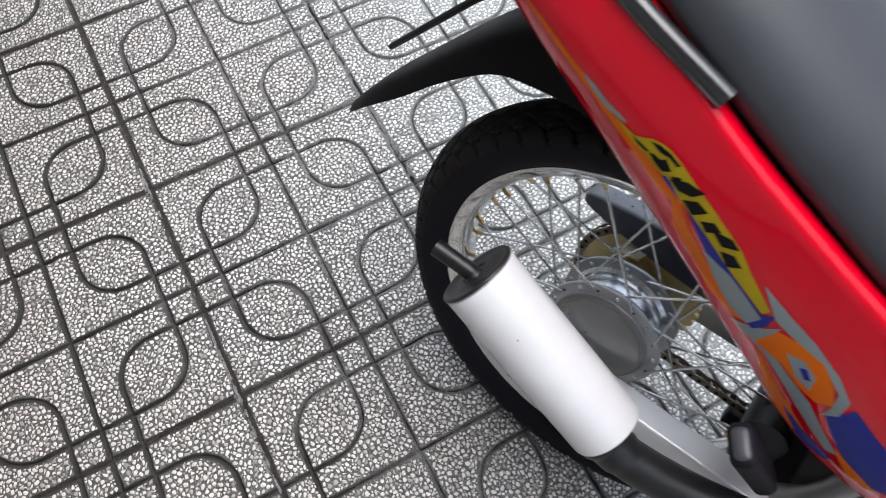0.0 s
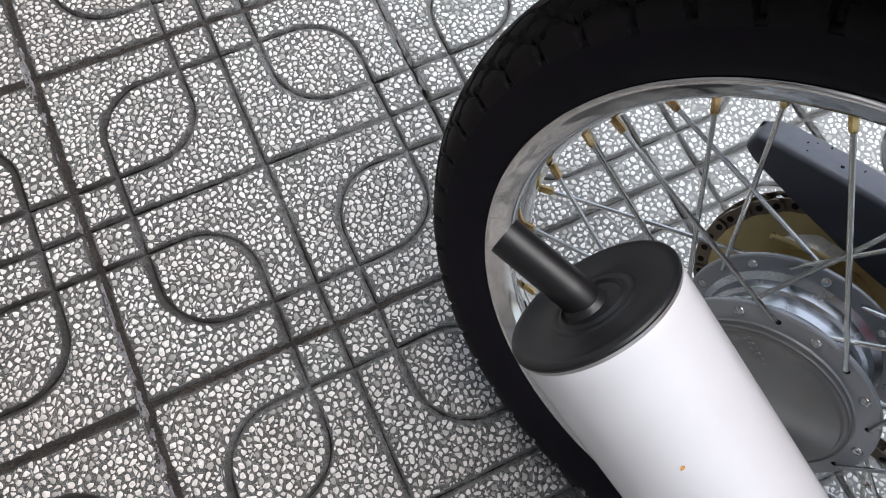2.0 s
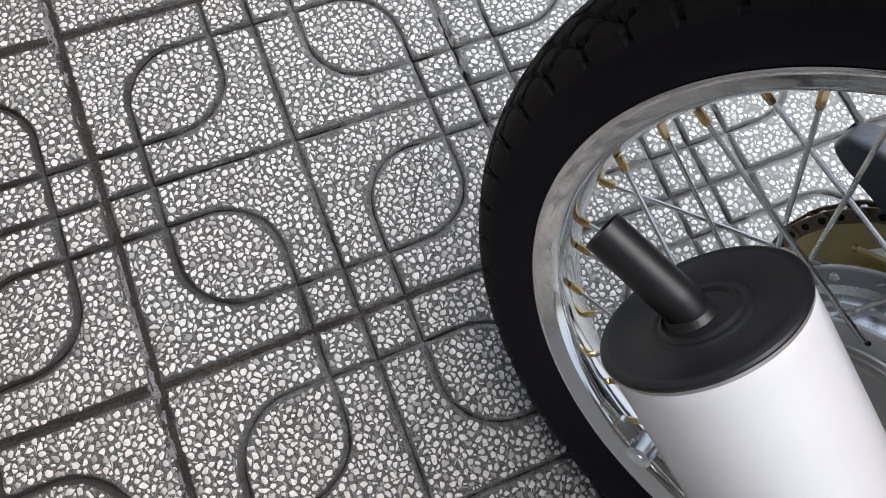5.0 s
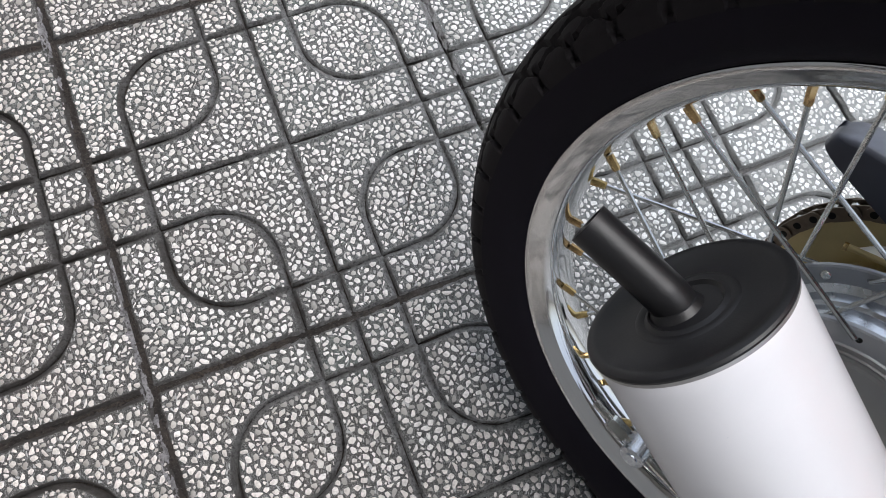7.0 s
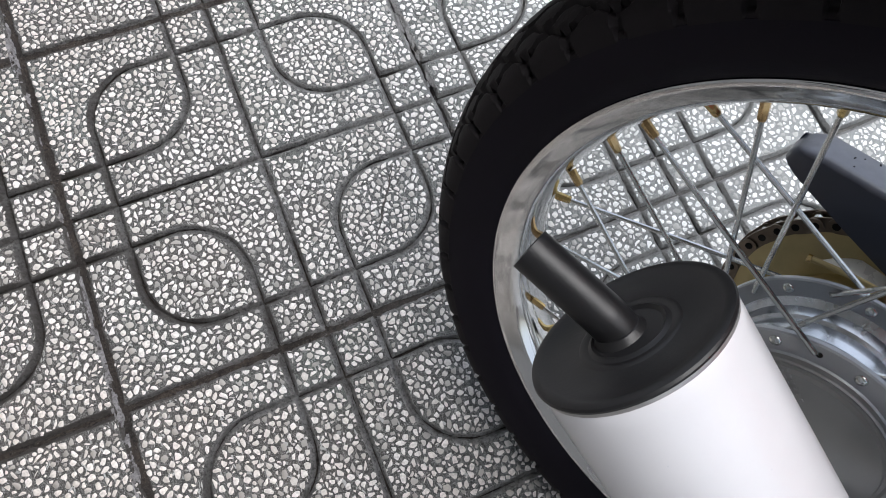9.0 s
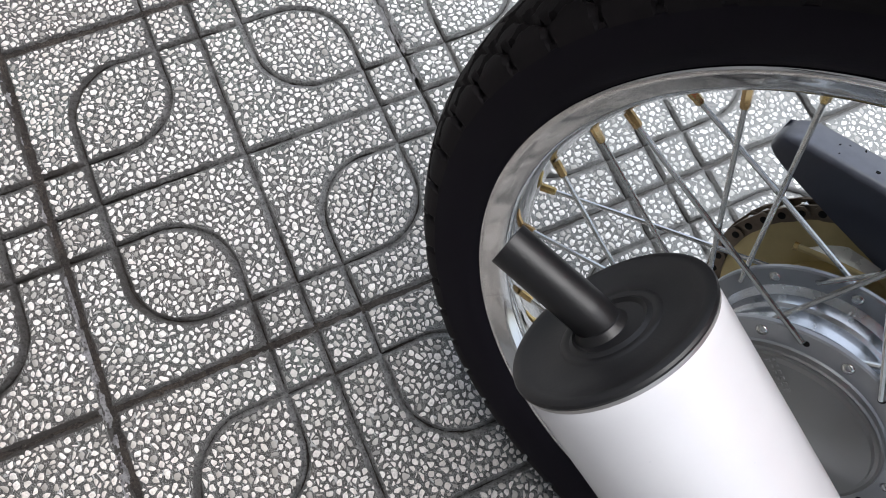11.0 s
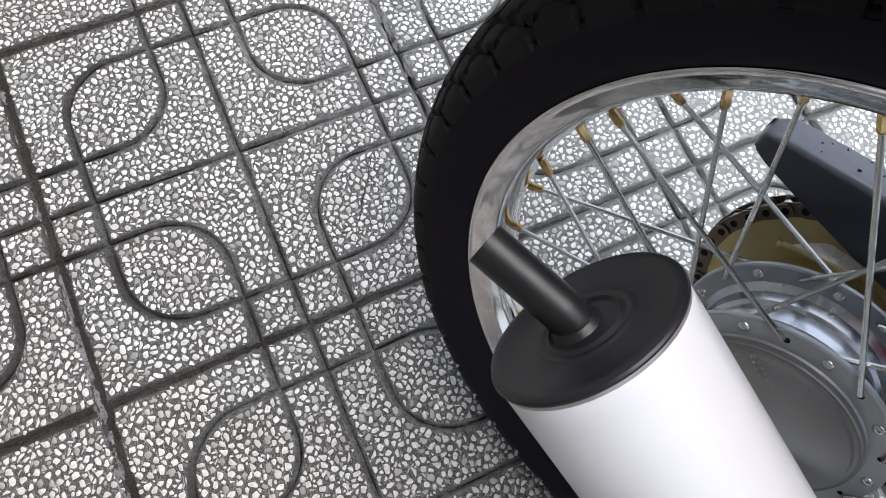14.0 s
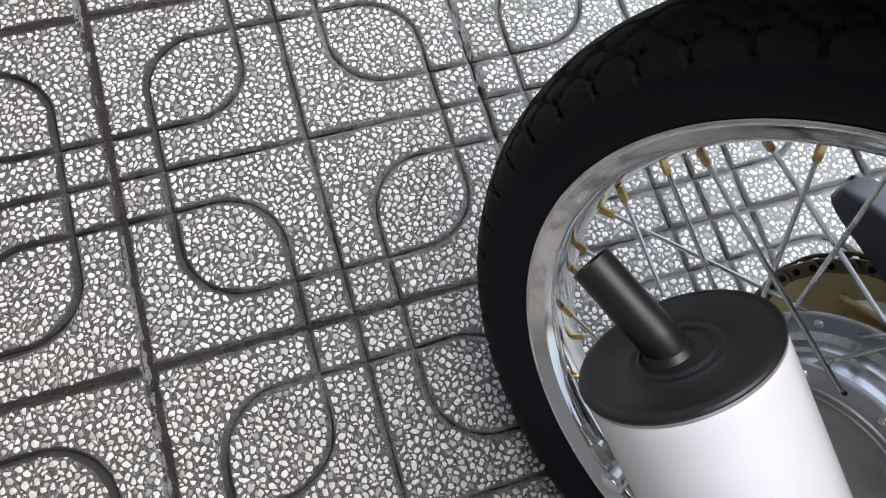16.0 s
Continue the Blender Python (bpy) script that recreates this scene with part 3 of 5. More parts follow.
nipple_vf = join(tube([(0, 0, -0.0018), (0, 0, 0.0), (0, 0, 0.0082), (0, 0, 0.0094)], [0.0029, 0.0029, 0.0027, 0.0020], 6))
nipple_mesh = mesh_of("nipple", *nipple_vf, BRASS)
head_mesh = mesh_of("spoke_head", *revolve([(0.0001, -0.0022), (0.0022, -0.0018), (0.0036, -0.0006), (0.0038, 0.0), (0.0001, 0.0006)], 12, closed=False), SPOKE)
# a flat black disc stands for the shaded inside of a spoke hole
hole_mesh = mesh_of("spoke_hole", *revolve([(0.0001, -0.0003), (0.0019, -0.0003), (0.0023, 0.0), (0.0019, 0.0003), (0.0001, 0.0003)], 14, closed=False), INK)
for side, y_flange, first in ((-1, -0.0249, 72.5), (1, 0.0249, 102.5)):
    for k in range(18):
        outside = k % 2 == 0
        hole = first + 20.0 * k
        nip = hole + (40.0 if outside else -40.0)
        y_out = y_flange + side * (0.0042 if outside else -0.0042)
        a = polar(0.0675, hole, y_flange - side * (0.004 if outside else -0.004))
        b = polar(0.0675, hole, y_flange)
        c = polar(0.0690, hole + (1.5 if outside else -1.5), y_out)
        d = polar(0.2010, nip, side * 0.0045)
        e = c + (d - c) * 0.5 + Vector((0, side * 0.0006, 0))
        bike_part("spoke", tube([a, b, c, e, d], 0.00165, 8), SPOKE, wheel)
        n_ob = part("nipple", nipple_mesh, wheel)
        n_ob.matrix_local = Matrix.Translation(d) @ (c - d).to_track_quat("Z", "Y").to_matrix().to_4x4()
        if outside:
            o_ob = part("spoke_hole", hole_mesh, wheel)
            o_ob.matrix_local = Matrix.Translation(polar(0.0675, hole, y_flange + side * 0.0024))
        h_ob = part("spoke_head", head_mesh, wheel)
        h_side = -side if outside else side
        h_ob.matrix_local = Matrix.Translation(polar(0.0675, hole, y_flange + h_side * 0.0024)) @ (Matrix.Rotation(math.pi, 4, "Z") if h_side > 0 else Matrix.Identity(4))

# sprocket with teeth and a cut-out ring
SPROCKET_Y = 0.075
teeth, ring = 36, []
for i in range(teeth * 4):
    a = 360.0 * i / (teeth * 4)
    r = (0.0775, 0.0815, 0.0830, 0.0815)[i % 4]
    ring.append((r * math.cos(radians(a)), r * math.sin(radians(a))))
sprocket = bike_part("sprocket", plate(ring, SPROCKET_Y - 0.003, SPROCKET_Y + 0.003, 0.0), GOLD, wheel, "gold zinc-plated chain sprocket", 30.0)
bike_part("sprocket_boss", revolve([(0.010, 0.045), (0.0420, 0.0500), (0.0445, 0.0530), (0.0450, 0.0718), (0.0100, 0.0718)], 48, closed=False), GOLD, wheel, "gold drive flange")

# a bright locking tab that stands out from the sprocket
tab, pin = [], []
for i in range(13):
    t = i / 12
    a, c, d = (1 - t) ** 2, 2 * t * (1 - t), t * t
    low = (-0.0540 * a - 0.0360 * c - 0.0120 * d, 0.0395 * a + 0.0480 * c + 0.0535 * d)
    flare = min(1.0, max(0.0, (t - 0.18) / 0.3)) ** 0.7
    back = (low[0] + 0.0045 * flare, low[1] + 0.0010 + 0.0090 * flare * (1.25 - t))
    out = SPROCKET_Y - 0.0175
    pin.append((low[0], out, low[1]))
    tab.append([(low[0], out, low[1]), (low[0] - 0.0002, out - 0.0008, low[1] + 0.0012), (back[0], out + 0.010 * flare + 0.001, back[1]), (back[0] + 0.0004, out + 0.010 * flare + 0.0024, back[1] - 0.0010), (low[0] + 0.0004, out + 0.0024, low[1] + 0.0002)])
lock_tab = bike_part("lock_tab", loft(tab), PALE, wheel, "bright pale brass locking tab", 40.0)
bike_part("pin", tube(pin, 0.0021, 10), GOLD, lock_tab, "gold pin along the tab")
bike_part("pin_tip", tube([pin[0], Vector(pin[0]) + (Vector(pin[1]) - Vector(pin[0])) * 0.8], 0.0028, 6), BRASS, lock_tab, "yellow brass end")

# ---- drive chain: links round the sprocket and along its lower run
PITCH, CHAIN_R = 0.0127, 0.0825


def link_outline(n=7):
    out = []
    for c, s in ((-PITCH / 2, 90), (PITCH / 2, -90)):
        for i in range(n):
            a = radians(s + 180 * i / (n - 1))
            out.append((c + 0.0053 * math.cos(a), 0.0053 * math.sin(a)))
    return out


def chain_link(wide):
    y = 0.0050 if wide else 0.0034
    pieces = [plate(link_outline(), -y - 0.0011, -y, 0.0), plate(link_outline(), y, y + 0.0011, 0.0)]
    for c in (-PITCH / 2, PITCH / 2):
        pieces.append(moved(tube([(0, -0.0066, 0), (0, 0.0066, 0)], 0.0026 if wide else 0.0042, 10), Matrix.Translation((c, 0, 0)) @ (Matrix.Identity(4) if wide else Matrix.Diagonal((1, 0.5, 1, 1)))))
    index = [0 if i < 2 else 1 for i, q in enumerate(pieces) for _ in q[1]]
    return mesh_of("chain_link", *join(*pieces), [CHAIN, INK if wide else SPOKE], index)


chain = bike_part("drive_chain", tube([(CHAIN_R * math.cos(radians(92)), SPROCKET_Y, CHAIN_R * math.sin(radians(92))), (0.32, SPROCKET_Y, 0.0800)], 0.0040, 8), CHAIN, None, "oily brown steel drive chain")
chain.location, chain.scale = wheel.location, wheel.scale
meshes = [chain_link(True), chain_link(False)]
arc = math.degrees(PITCH / CHAIN_R)
count, a = 0, 92.0
while a < 268.0:
    ob = part("chain_link", meshes[count % 2], chain)
    ob.matrix_local = Matrix.Translation(polar(CHAIN_R, a, SPROCKET_Y + 0.001)) @ Matrix.Rotation(radians(90 - a), 4, "Y")
    a += arc
    count += 1
for i in range(22):
    x = polar(CHAIN_R, a - arc, 0).x + PITCH * (i + 1)
    ob = part("chain_link", meshes[count % 2], chain)
    ob.matrix_local = Matrix.Translation((x, SPROCKET_Y + 0.001, -CHAIN_R - 0.006 - 0.03 * (x - 0.0) * 0.6 + 0.0055)) @ Matrix.Rotation(radians(1.0), 4, "Y")
    count += 1

# ---- chain guard: a plastic channel over the chain
def rounded(x, y0, y1, zb, zt, r, wall=0.0024, n=5):
    """A channel's section, open below, with round upper corners."""
    outer = [(y0, zb)] + [(y0 + r - r * math.cos(a), zt - r + r * math.sin(a)) for a in (math.pi / 2 * k / n for k in range(n + 1))]
    outer += [(y1 - r + r * math.sin(a), zt - r + r * math.cos(a)) for a in (math.pi / 2 * k / n for k in range(n + 1))] + [(y1, zb + 0.01)]
    mid = (y0 + y1) / 2
    inner = [(y + (wall if y < mid else -wall), min(z, zt - wall)) for y, z in reversed(outer)]
    return [(x, y, z) for y, z in outer + inner]


rings = []
for x, zt, zb, inset, r in ((-0.1078, 0.0890, 0.0856, 0.0095, 0.0016), (-0.1072, 0.0925, 0.0850, 0.0070, 0.0030), (-0.1058, 0.0952, 0.0848, 0.0045, 0.0042), (-0.1030, 0.0980, 0.0843, 0.0022, 0.0050), (-0.0985, 0.1008, 0.0834, 0.0006, 0.0052),
                            (-0.0930, 0.1030, 0.0820, 0.0, 0.0052), (-0.05, 0.1090, 0.0725, 0.0, 0.0052), (0.0, 0.1140, 0.0630, 0.0, 0.0052), (0.10, 0.1230, 0.0540, 0.0, 0.0052), (0.30, 0.1350, 0.0540, 0.0, 0.0052)):
    rings.append(rounded(x, 0.0575 + inset, 0.0868 - inset * 0.8, zb, zt, r))
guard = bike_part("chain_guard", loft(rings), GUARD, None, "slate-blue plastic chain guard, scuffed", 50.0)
nick = random.Random(12)
for x, y, long, wide, turn in ((-0.0777, 0.0738, 0.0026, 0.0009, 70), (-0.0753, 0.0659, 0.0022, 0.0008, 60), (-0.0728, 0.0778, 0.0014, 0.0010, 20), (-0.0640, 0.0803, 0.0030, 0.0009, 110), (-0.0527, 0.0681, 0.0044, 0.0026, 10), (-0.0494, 0.0811, 0.0020, 0.0010, 50), (-0.0400, 0.0760, 0.0030, 0.0010, 75)):
    z = 0.1090 + (x + 0.05) * (0.1395 if x < -0.05 else 0.10)
    chip_m = Matrix.Translation((x, y, z)) @ Matrix.Rotation(radians(-7.0), 4, "Y") @ Matrix.Rotation(radians(turn), 4, "Z")
    chip = [(math.cos(a) * long * nick.uniform(0.25, 0.6), math.sin(a) * wide * nick.uniform(0.2, 0.75)) for a in (k * math.pi / 4 for k in range(8))]
    scuff_v = [chip_m @ Vector((u, v, 0.00035)) for u, v in chip] + [chip_m @ Vector((u, v, -0.0006)) for u, v in chip]
    bike_part("scuff", (scuff_v, [tuple(range(8)), tuple(range(15, 7, -1))] + [(k, (k + 1) % 8, 8 + (k + 1) % 8, 8 + k) for k in range(8)]), INK, guard)

# ---- swing arm: two box tubes
arm = bike_part("swing_arm", join(block((-0.045, -0.096, -0.036), (0.42, -0.062, 0.000), 0.004, 3), block((0.36, -0.08, -0.034), (0.41, 0.12, -0.002), 0.006, 3)), SILVER, None, "silver-grey painted box swing arm")
bike_part("left_tube", block((-0.045, 0.106, -0.036), (0.42, 0.136, 0.002), 0.004, 3), PLATE, arm, "dull grey left tube of the swing arm")
bike_part("axle", moved(tube([(0, -0.112, 0), (0, 0.150, 0)], 0.0065, 16), Matrix.Translation((0, 0, -0.016))), SPOKE, arm, "zinc axle bolt")
bike_part("axle_nut", moved(tube([(0, -0.110, 0), (0, -0.098, 0)], 0.0125, 6), Matrix.Translation((0, 0, -0.016))), SPOKE, arm)
bike_part("chain_slider", block((0.175, 0.060, -0.125), (0.215, 0.092, -0.096), 0.006, 3), PLASTIC, arm, "black rubber chain slider block")

# wear-indicator stud on the brake plate
bike_part("cam_stud", join(tube([(-0.0440, -0.046, 0.0140), (-0.0440, -0.045, 0.0140), (-0.0440, -0.037, 0.0140)], [0.0042, 0.0050, 0.0050], 14), tube([(-0.0440, -0.050, 0.0140), (-0.0440, -0.044, 0.0140)], 0.0026, 10)), PLATE, wheel, "small cam stud")
# raised marks on the brake plate, two short lines
for row in range(2):
    for k in range(7):
        p = Vector((-0.0325 + 0.0036 * k + 0.0012 * row, -0.0384, 0.0455 - 0.00215 * k + 0.0029 * row)) / 0.973
        m = Matrix.Translation(p) @ Matrix.Rotation(radians(31), 4, "Y")
        bike_part("raised_mark", moved(block((-0.0012, -0.0001, -0.0011), (0.0011, 0.0006, 0.0010), 0.0003, 1), m), PLATE, wheel)

# ---- brake arm and rod
brake_arm = bike_part("brake_arm", join(plate([(-0.030, -0.036), (-0.020, -0.046), (-0.046, -0.088), (-0.060, -0.086), (-0.066, -0.076), (-0.058, -0.068)], -0.078, -0.073), tube([(-0.027, -0.080, -0.043), (-0.027, -0.040, -0.043)], 0.0065, 16)), SPOKE, None, "zinc brake arm behind the silencer")
brake_arm.location = wheel.location
bike_part("pin", join(tube([(-0.0564, -0.093, -0.0785), (-0.0564, -0.092, -0.0785), (-0.0564, -0.070, -0.0785)], [0.0068, 0.0085, 0.0085], 20), tube([(-0.0564, -0.0942, -0.0785), (-0.0564, -0.092, -0.0785)], 0.0050, 20)), POLISHED, brake_arm, "bright round pin")
bike_part("adjuster_nut", tube([(-0.082, -0.084, -0.0745), (-0.080, -0.084, -0.0748), (-0.068, -0.084, -0.0768)], [0.0045, 0.0058, 0.0058], 6), SPOKE, brake_arm)
bike_part("brake_rod", tube([(-0.096, -0.084, -0.072), (0.10, -0.084, -0.098), (0.34, -0.084, -0.10)], 0.0028, 10), SPOKE, brake_arm)

# ---- silencer
CAP = Vector((-0.1161, -0.1770, 0.1578))
WAY = Vector((0.8400, 0.0940, -0.5345)).normalized()
TURN_TO = Matrix.Translation(CAP) @ WAY.to_track_quat("Y", "Z").to_matrix().to_4x4()
R_S = 0.0386
silencer = bike_part("silencer", moved(revolve([(0.0001, 0.004), (R_S - 0.003, 0.0016), (R_S - 0.0010, 0.0006), (R_S, 0.0020), (R_S, 0.010), (R_S + 0.0003, 0.10), (R_S, 0.205), (R_S - 0.001, 0.2085), (R_S - 0.004, 0.2085), (0.0001, 0.200)], 72, closed=False), TURN_TO), WHITE, None, "white painted silencer with rust speck", 40.0)
bike_part("end_cap", moved(revolve([(0.0001, 0.0010), (0.0130, 0.0010), (0.0145, -0.0002), (0.0165, 0.0010), (R_S - 0.0060, 0.0006), (R_S - 0.0035, -0.0006), (R_S - 0.0012, -0.0009), (R_S + 0.0004, -0.0002), (R_S + 0.0009, 0.0008), (R_S + 0.0006, 0.0018), (R_S - 0.0010, 0.0022), (0.0001, 0.0030)], 72, closed=False), TURN_TO), SATIN, silencer, "satin black pressed end cap")
o = CAP
outlet = smooth_path([o + Vector((0.0050, 0.0008, -0.0090)), o + Vector((-0.0010, 0.0, -0.0042)), o + Vector((-0.0075, -0.0008, -0.0018)), o + Vector((-0.0145, -0.0014, -0.0008)), o + Vector((-0.0452, -0.0040, 0.0030))], 7)
ou, of = tube(outlet, 0.0086, 24, caps=False)
iu, if_ = tube(outlet, 0.0073, 24, caps=False)
k = len(ou)
endr = [((len(outlet) - 1) * 24 + j, (len(outlet) - 1) * 24 + (j + 1) % 24, k + (len(outlet) - 1) * 24 + (j + 1) % 24, k + (len(outlet) - 1) * 24 + j) for j in range(24)]
bike_part("outlet_pipe", (ou + iu, of + [tuple(i + k for i in f) for f in if_] + endr), SATIN, silencer, "short bent black outlet pipe", 40.0)
bike_part("seam", moved(revolve([(R_S - 0.0008, 0.0012), (R_S + 0.0003, 0.0014), (R_S + 0.00035, 0.0030), (R_S + 0.0002, 0.0036), (R_S - 0.0008, 0.0040)], 72, closed=False), TURN_TO), SEAM, silencer, "bare dull metal seam under the cap")
bike_part("outlet_collar", moved(revolve([(0.0090, 0.0012), (0.0150, 0.0011), (0.0172, 0.0006), (0.0184, 0.0004), (0.0196, 0.0007), (0.0208, 0.0014)], 48, closed=False), TURN_TO), SATIN, silencer)
bike_part("outlet_weld", moved(revolve([(0.0001, -0.0026), (0.0070, -0.0026), (0.0088, -0.0018), (0.0097, -0.0002), (0.0108, 0.0012), (0.0118, 0.0034)], 32, closed=False), Matrix.Translation((-0.0020, -0.0005, -0.0036)) @ TURN_TO), SATIN, silencer)
spot = moved(revolve([(0.0001, 0.0), (0.0013, 0.0)], 9, closed=False), Matrix.Identity(4))
side_n = (Vector((-0.0456, -0.1907, 0.1323)) - CAP)
along = side_n.dot(WAY)
side_n = (side_n - WAY * along).normalized()
along -= 0.009
spot_m = Matrix.Translation(CAP + WAY * along + side_n * (R_S + 0.0006)) @ side_n.to_track_quat("Y", "Z").to_matrix().to_4x4() @ Matrix.Diagonal((0.6, 1, 1.1, 1))
bike_part("rust_spot", moved(spot, spot_m), RUST, silencer, "small orange rust speck")
rng = random.Random(3)
for i in range(4):
    turn = Matrix.Rotation(rng.uniform(-1.1, 0.9), 3, WAY)
    n_s = (turn @ side_n).normalized()
    m = Matrix.Translation(CAP + WAY * rng.uniform(0.02, 0.15) + n_s * (R_S + 0.0005)) @ n_s.to_track_quat("Y", "Z").to_matrix().to_4x4() @ Matrix.Diagonal((rng.uniform(0.15, 0.3), 1, rng.uniform(0.15, 0.35), 1))
    bike_part("speck", moved(spot, m), SILVER, silencer)
end = CAP + WAY * 0.203
bike_part("exhaust_pipe", tube(smooth_path([end - WAY * 0.004 + Vector((0, -0.006, -0.008)), end + WAY * 0.020 + Vector((0, -0.005, -0.007)), end + WAY * 0.050 + Vector((0.006, -0.002, -0.002)), end + Vector((0.115, 0.020, -0.040)), end + Vector((0.22, 0.050, -0.045))], 6), [0.027] * 5 + [0.024] * 5 + [0.022] * 15, 28), SATIN, silencer, "black exhaust pipe below the silencer", 40.0)

# ---- side panel
def lerp(table, x):
    for (x0, v0), (x1, v1) in zip(table, table[1:]):
        if x <= x1:
            t = (x - x0) / (x1 - x0)
            return v0 + (v1 - v0) * t
    return table[-1][1]


BOTTOM = [(-0.34, (-0.085, 0.475)), (-0.20, (-0.094, 0.390)), (0.0, (-0.080, 0.248)), (0.10, (-0.074, 0.177)), (0.20, (-0.070, 0.103)), (0.26, (-0.074, 0.092)), (0.42, (-0.085, 0.092))]
CREST = [(-0.34, (-0.085, 0.545)), (-0.20, (-0.108, 0.490)), (-0.06, (-0.118, 0.422)), (0.02, (-0.121, 0.377)), (0.15, (-0.120, 0.321)), (0.42, (-0.115, 0.22))]
INNER = [(-0.34, (-0.050, 0.555)), (-0.20, (-0.070, 0.500)), (-0.06, (-0.082, 0.432)), (0.02, (-0.085, 0.392)), (0.15, (-0.086, 0.332)), (0.42, (-0.085, 0.23))]


def pair(table, x):
    a = [(k, v[0]) for k, v in table]
    b = [(k, v[1]) for k, v in table]
    # soften the corners of the table
    return sum(lerp(a, x + d) for d in (-0.03, 0, 0.03)) / 3, sum(lerp(b, x + d) for d in (-0.03, 0, 0.03)) / 3


def panel_point(x, w, lift=0.0):
    """A point of the panel's outer skin: w runs from 0 at its lower edge over 0.8 at the crest to 1 below the seat."""
    (yb, zb), (yc, zc), (yi, zi) = pair(BOTTOM, x), pair(CREST, x), pair(INNER, x)
    zc, yc = zc - 0.005, yc + 0.006
    yb, yc, yi = yb - 0.010, yc - 0.010, yi - 0.010
    if w <= 0.8:
        # it bulges below its middle and leans in towards the crest
        t = w / 0.8
        y = yb + (yc - yb) * t - 0.019 * math.sin(math.pi * t ** 0.8)
        z = zb + (zc - zb) * t
    else:
        t = (w - 0.8) / 0.2
        # a tight round crest, then a flat ledge under the seat
        if t < 0.6:
            y = yc + 0.014 * (1 - math.cos(t / 0.6 * math.pi / 2))
            z = zc + 0.008 * math.sin(t / 0.6 * math.pi / 2)
        else:
            s = (t - 0.6) / 0.4
            y = yc + 0.014 + (yi + 0.006 - yc - 0.014) * s
            z = zc + 0.008 - 0.014 * s ** 1.3
    return Vector((x, y - lift, z + lift * 0.4))


def panel_grid(x0, x1, nx, w_of, nw, lift):
    rows = []
    for i in range(nx + 1):
        x = x0 + (x1 - x0) * i / nx
        w0, w1 = w_of(x)
        rows.append([panel_point(x, w0 + (w1 - w0) * j / nw, lift) for j in range(nw + 1)])
    return rows


def skin(rows, thick):
    """A sheet of some thickness from rows of points on its outer side."""
    k, n = len(rows[0]), len(rows)
    outer = [p for r in rows for p in r]
    inner = [p + Vector((0, thick, -thick * 0.3)) for p in outer]
    m = len(outer)
    faces = []
    for i in range(n - 1):
        for j in range(k - 1):
            q = (i * k + j, i * k + j + 1, (i + 1) * k + j + 1, (i + 1) * k + j)
            faces += [q, tuple(m + v for v in reversed(q))]
    loop = [i * k for i in range(n)] + [(n - 1) * k + j for j in range(1, k)] + [i * k + k - 1 for i in range(n - 2, -1, -1)] + [j for j in range(k - 2, 0, -1)]
    for p, q in zip(loop, loop[1:] + loop[:1]):
        faces.append((p, q, q + m, p + m))
    return outer + inner, faces


panel = bike_part("side_panel", skin(panel_grid(-0.32, 0.40, 72, lambda x: (0.0, 1.0), 30, 0.0), 0.003), RED, None, "glossy red plastic side panel with coloured stripes", 60.0)


def decal(name, outline, mat, lift):
    """A thin patch of film on the panel, its outline in the panel's x and w."""
    bm = bmesh.new()
    f = bm.faces.new([bm.verts.new((x, w, 0)) for x, w in outline])
    f.normal_update()
    bmesh.ops.triangulate(bm, faces=[f], ngon_method="EAR_CLIP")
    for _ in range(3):
        bmesh.ops.subdivide_edges(bm, edges=[e for e in bm.edges if abs(e.verts[0].co.y - e.verts[1].co.y) * 0.16 + abs(e.verts[0].co.x - e.verts[1].co.x) > 0.006], cuts=1)
        bmesh.ops.triangulate(bm, faces=[q for q in bm.faces if len(q.verts) > 3])
    for v in bm.verts:
        v.co = panel_point(v.co.x, v.co.y, lift)
    bmesh.ops.solidify(bm, geom=bm.faces[:], thickness=0.00015)
    bm.verts.index_update()
    vf = [v.co.copy() for v in bm.verts], [tuple(v.index for v in q.verts) for q in bm.faces]
    bm.free()
    bike_part(name, vf, mat, panel, "", 60.0)


decal("orange_stripe", [(-0.165, 0.283), (-0.14, 0.3), (-0.1101, 0.3192), (-0.0944, 0.3337), (-0.077, 0.3338), (-0.0633, 0.3423), (-0.0474, 0.3568), (-0.0323, 0.3776), (-0.0184, 0.3863), (-0.0045, 0.3937), (0.0049, 0.4026), (0.0186, 0.3463), (0.042, 0.3068), (0.0674, 0.2774), (0.1045, 0.3322), (0.0909, 0.2267), (0.0587, 0.1524), (0.0352, 0.2095), (0.0097, 0.2318), (-0.0013, 0.3359), (-0.0135, 0.3139), (-0.0311, 0.3047), (-0.0462, 0.3024), (-0.0602, 0.2926), (-0.0772, 0.2841), (-0.0949, 0.2834), (-0.1152, 0.2706), (-0.14, 0.262), (-0.165, 0.262)], ORANGE, 0.0005)
decal("orange_edge", [(0.1182, 0.2419), (0.1378, 0.2106), (0.1751, 0.1756), (0.211, 0.1304), (0.2312, 0.1607), (0.2241, 0.1143), (0.1907, 0.0506), (0.1447, 0.0824)], ORANGE, 0.0005)
decal("blue_field", [(0.1925, 0.3469), (0.2019, 0.4443), (0.2033, 0.4863), (0.2444, 0.455), (0.275, 0.2495), (0.2643, 0.2075), (0.2375, 0.2312), (0.2198, 0.2606)], BLUE, 0.0006)
decal("blue_edge", [(0.1686, 0.1393), (0.1951, 0.1408), (0.2283, 0.1607), (0.2265, 0.0906), (0.1999, 0.041)], BLUE, 0.0007)
